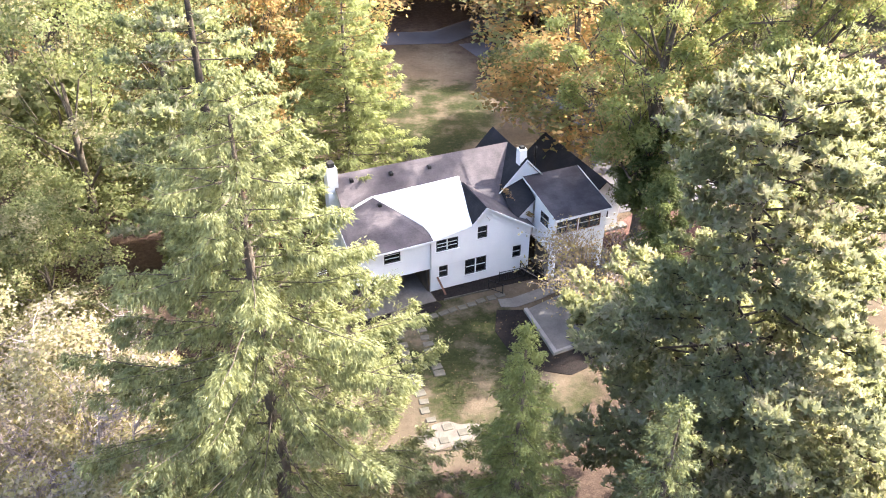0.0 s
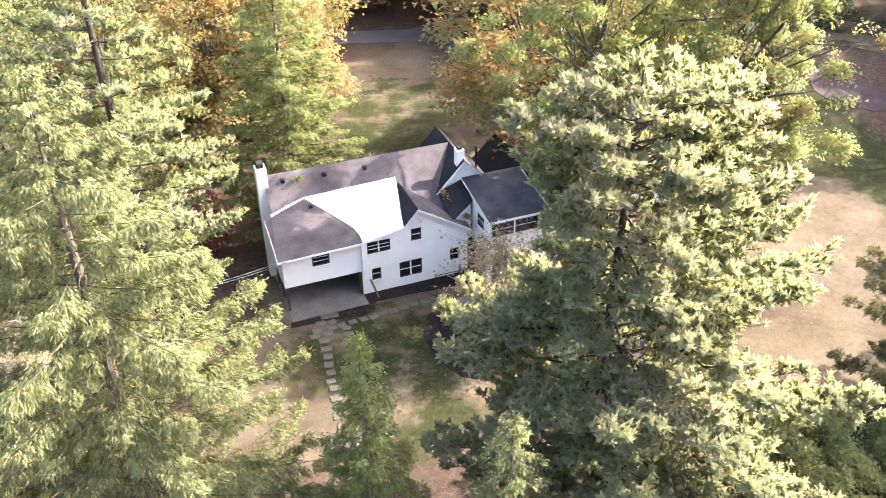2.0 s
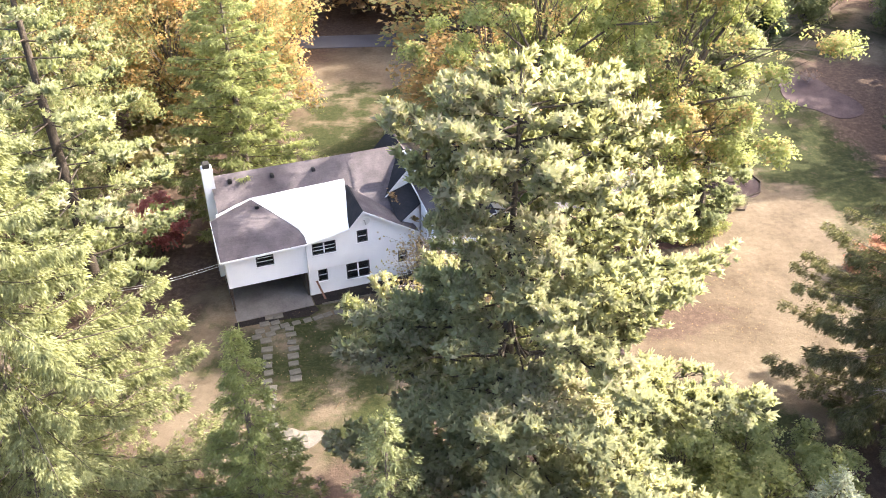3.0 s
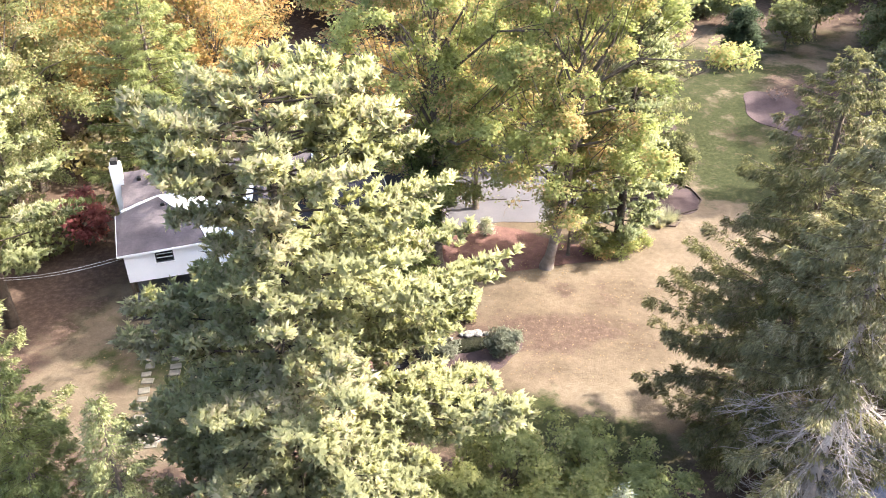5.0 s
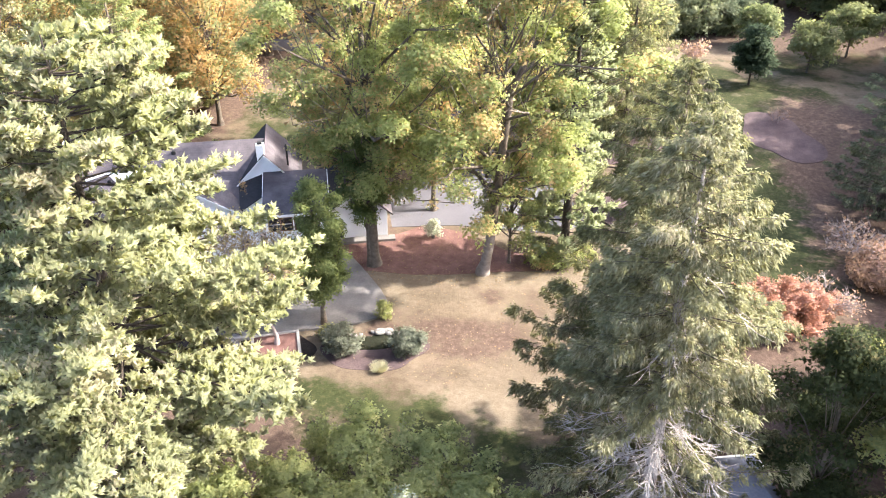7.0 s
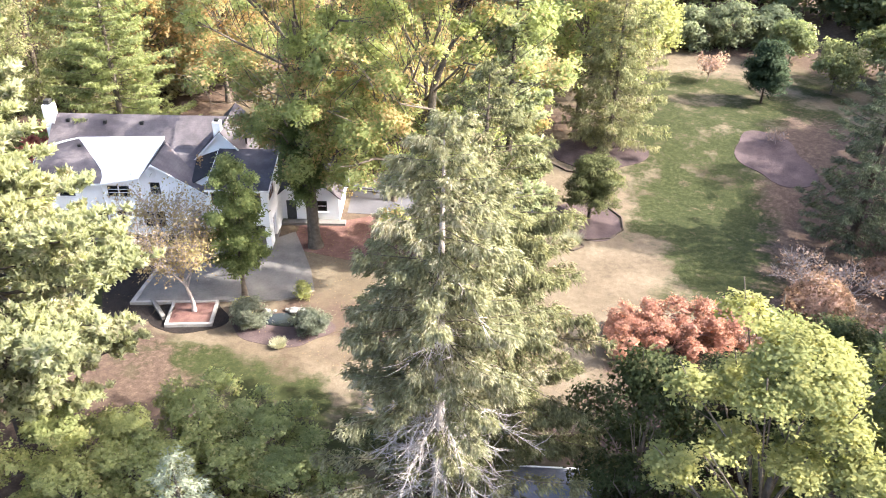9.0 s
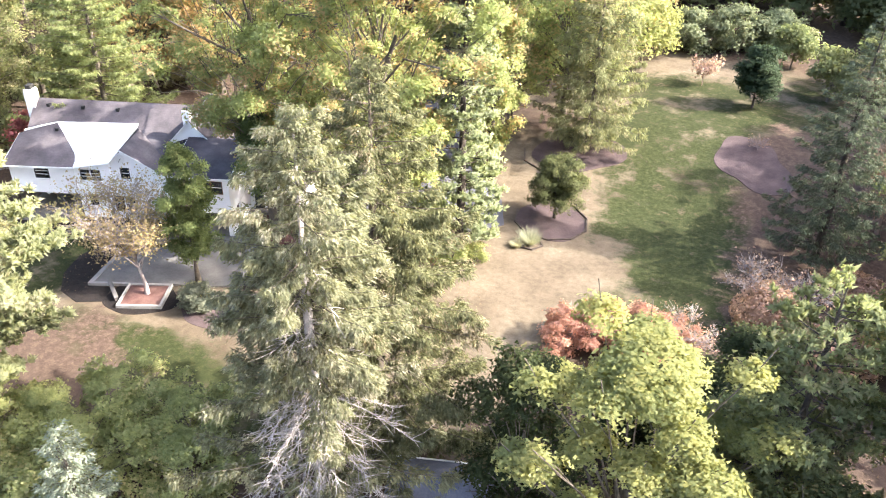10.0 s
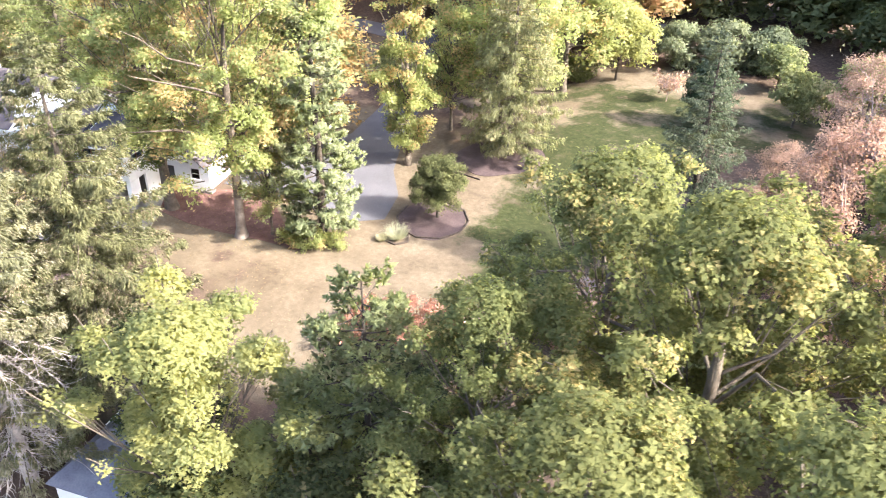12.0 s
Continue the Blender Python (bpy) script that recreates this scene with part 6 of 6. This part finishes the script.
# ---- the low shed ----
SHED = thing("shed", 41.2, 37.5, -0.3, 18.0, "low shed with blue-grey hipped roof and white gutters", "shed")
part("wall", boxes((0.3, 5.9, -6.5, -0.35, 0.0, 2.2)), M_SIDING, SHED)
part("roof", tri_slab([[(0, 0, 2.3), (6.2, 0, 2.3), (4.6, -2.6, 3.7)], [(0, 0, 2.3), (4.6, -2.6, 3.7), (1.6, -2.6, 3.7)], [(1.6, -2.6, 3.7), (4.6, -2.6, 3.7), (6.2, -6.8, 2.6)], [(1.6, -2.6, 3.7), (6.2, -6.8, 2.6), (0, -6.8, 2.6)], [(0, 0, 2.3), (1.6, -2.6, 3.7), (0, -6.8, 2.6)], [(6.2, 0, 2.3), (6.2, -6.8, 2.6), (4.6, -2.6, 3.7)]], 0.1), M_BLUEROOF, SHED)
for r in ((-0.08, 6.28, 0.0, 0.1, 2.2, 2.34), (-0.1, 0.0, -1.6, 0.0, 2.2, 2.36), (6.2, 6.3, -1.6, 0.0, 2.2, 2.36)):
    part("gutter", boxes(r), M_TRIM, SHED, "white gutter")


# ---- small things round the house ----
def rail_thing(name, a, b, hgt, gap, label, mat=M_BLACKMETAL):
    """An iron railing with two rails, end posts and upright bars, from a to b on the land."""
    d = Vector((b[0] - a[0], b[1] - a[1], 0))
    L = d.length
    root = thing(name, a[0], a[1], gz(*a), math.degrees(math.atan2(d.y, d.x)), label, "railing")
    for z in (0.12, hgt):
        part("rail", boxes((0, L, -0.025, 0.025, z - 0.025, z + 0.025)), mat, root)
    for x in (0, L):
        part("post", boxes((x - 0.03, x + 0.03, -0.03, 0.03, 0.0, hgt + 0.08)), mat, root)
    bar = bpy.data.meshes.new("bar")
    bm = boxes((-0.012, 0.012, -0.012, 0.012, 0.14, hgt - 0.03))
    bm.to_mesh(bar)
    bm.free()
    bar.materials.append(mat)
    k = int(L / gap)
    for i in range(1, k):
        ob = under(new("bar", bar), root)
        ob.location = (L * i / k, 0, 0)
    return root


rail_thing("iron_railing", hp(6.1, -1.0), hp(8.4, -1.1), 0.95, 0.16, "black iron railing before the front wall")
rail_thing("iron_railing", hp(8.4, -1.1), hp(8.5, -0.15), 0.95, 0.16, "short black iron railing at the wall")
rail_thing("hand_rail", hp(4.85, -1.5), hp(5.6, -2.6), 0.9, 0.5, "thin dark hand rail beside the walkway")


def bench(x, y, turn):
    root = thing("garden_bench", x, y, 0.04, turn, "black iron garden bench with slatted back by the wall", "bench")
    for i in range(4):
        part("seat_slat", boxes((-0.75, 0.75, -0.24 + 0.13 * i, -0.14 + 0.13 * i, 0.42, 0.45)), M_BLACKMETAL, root)
    for i in range(3):
        part("back_slat", boxes((-0.75, 0.75, 0.27 + 0.03 * i, 0.30 + 0.03 * i, 0.55 + 0.15 * i, 0.65 + 0.15 * i)), M_BLACKMETAL, root)
    for sx in (-0.7, 0.66):
        for sy in (-0.22, 0.22):
            part("leg", boxes((sx, sx + 0.05, sy, sy + 0.05, 0.0, 0.42)), M_BLACKMETAL, root)
        part("armrest", boxes((sx, sx + 0.05, -0.24, 0.3, 0.62, 0.66)), M_BLACKMETAL, root)
        part("back_post", boxes((sx, sx + 0.05, 0.26, 0.34, 0.42, 1.0)), M_BLACKMETAL, root)


bench(*hp(9.25, -1.35), 20.5)

# pale edging along the front bed and a board that leans on the wall
x, y = hp(0.9, -1.5)
EDGE = thing("bed_edging", x, y, 0.0, 18.0, "pale stone edging along the front bed", "edging")
for k in range(8):
    part("edging_stone", boxes((k * 0.5, k * 0.5 + 0.46, -0.05, 0.05, -0.05, 0.14), bevel=0.015), M_STONE, EDGE)
x, y = hp(1.25, -0.9)
BOARD = thing("leaning_board", x, y, 0.05, 20.5, "weathered reddish board leaning against the wall", "board")
bm = bmesh.new()
prism(bm, Vector((0, 0, 0)), Vector((0.16, 0, 0)), Vector((-0.24, 0.78, 1.35)), Vector((-0.40, 0.78, 1.35)), Vector((0, 0.04, -0.03)))
part("plank", bm, M_WOOD, BOARD)

# low wall that goes on from the patio's corner
x, y = hp(7.3, -10.6)
STUB = thing("garden_wall", x, y, 0.0, -35.0, "low pale concrete wall beside the dark bed", "wall")
part("coping", boxes((-0.1, 2.6, -0.16, 0.16, 0.34, 0.44), bevel=0.02), M_CONCRETE, STUB)
part("wall_base", boxes((-0.05, 2.55, -0.12, 0.12, -0.1, 0.338)), M_DARKWALL, STUB)

# fallen leaves on lawns, beds and paving
rng = np.random.default_rng(9)


def fallen(cx, cy, rx, ry, count, size):
    a, r = rng.uniform(0, 6.283, count), np.sqrt(rng.random(count))
    x, y = cx + rx * r * np.cos(a), cy + ry * r * np.sin(a)
    return np.stack((x, y, height_at(x, y) + 0.05), axis=1), np.full(count, size)


spots = [fallen(3, 46, 8, 6, 350, 0.05), fallen(28, 52, 14, 8, 1100, 0.055), fallen(24, 60, 9, 4, 900, 0.06), fallen(74, 60, 12, 14, 900, 0.08)]
p = np.concatenate([a for a, _ in spots])
sz = np.concatenate([b for _, b in spots])[:, None] * rng.uniform(0.6, 1.4, (len(p), 1))
up = normed(np.array([0, 0, 1.0]) + rng.normal(scale=0.3, size=p.shape))
al = normed(np.cross(up, unit(rng, len(p))))
tagged(new("fallen_leaves", blades("fallen_leaves", p, al * sz, np.cross(up, al) * sz * 0.7, M_FALLEN)), "scattered fallen autumn leaves on the lawn", "leaves", kind="stuff")

# overhead wires to the house's corner
x0, y0 = hp(-5.95, 0.0)
for dz, dy in ((0.0, 0.0), (-0.35, 0.25)):
    pts = [(x0 + (-16.0 - x0) * k / 8, y0 + dy + (46.5 - y0) * k / 8, 4.7 + dz + 0.06 * k - 0.7 * math.sin(math.pi * k / 8)) for k in range(9)]
    tagged(new("overhead_wire", tubes_mesh("overhead_wire", [(pts, [0.011] * 9, 5)], M_TRIM)), "thin pale wire running to the house corner", "wire", "overhead wires")
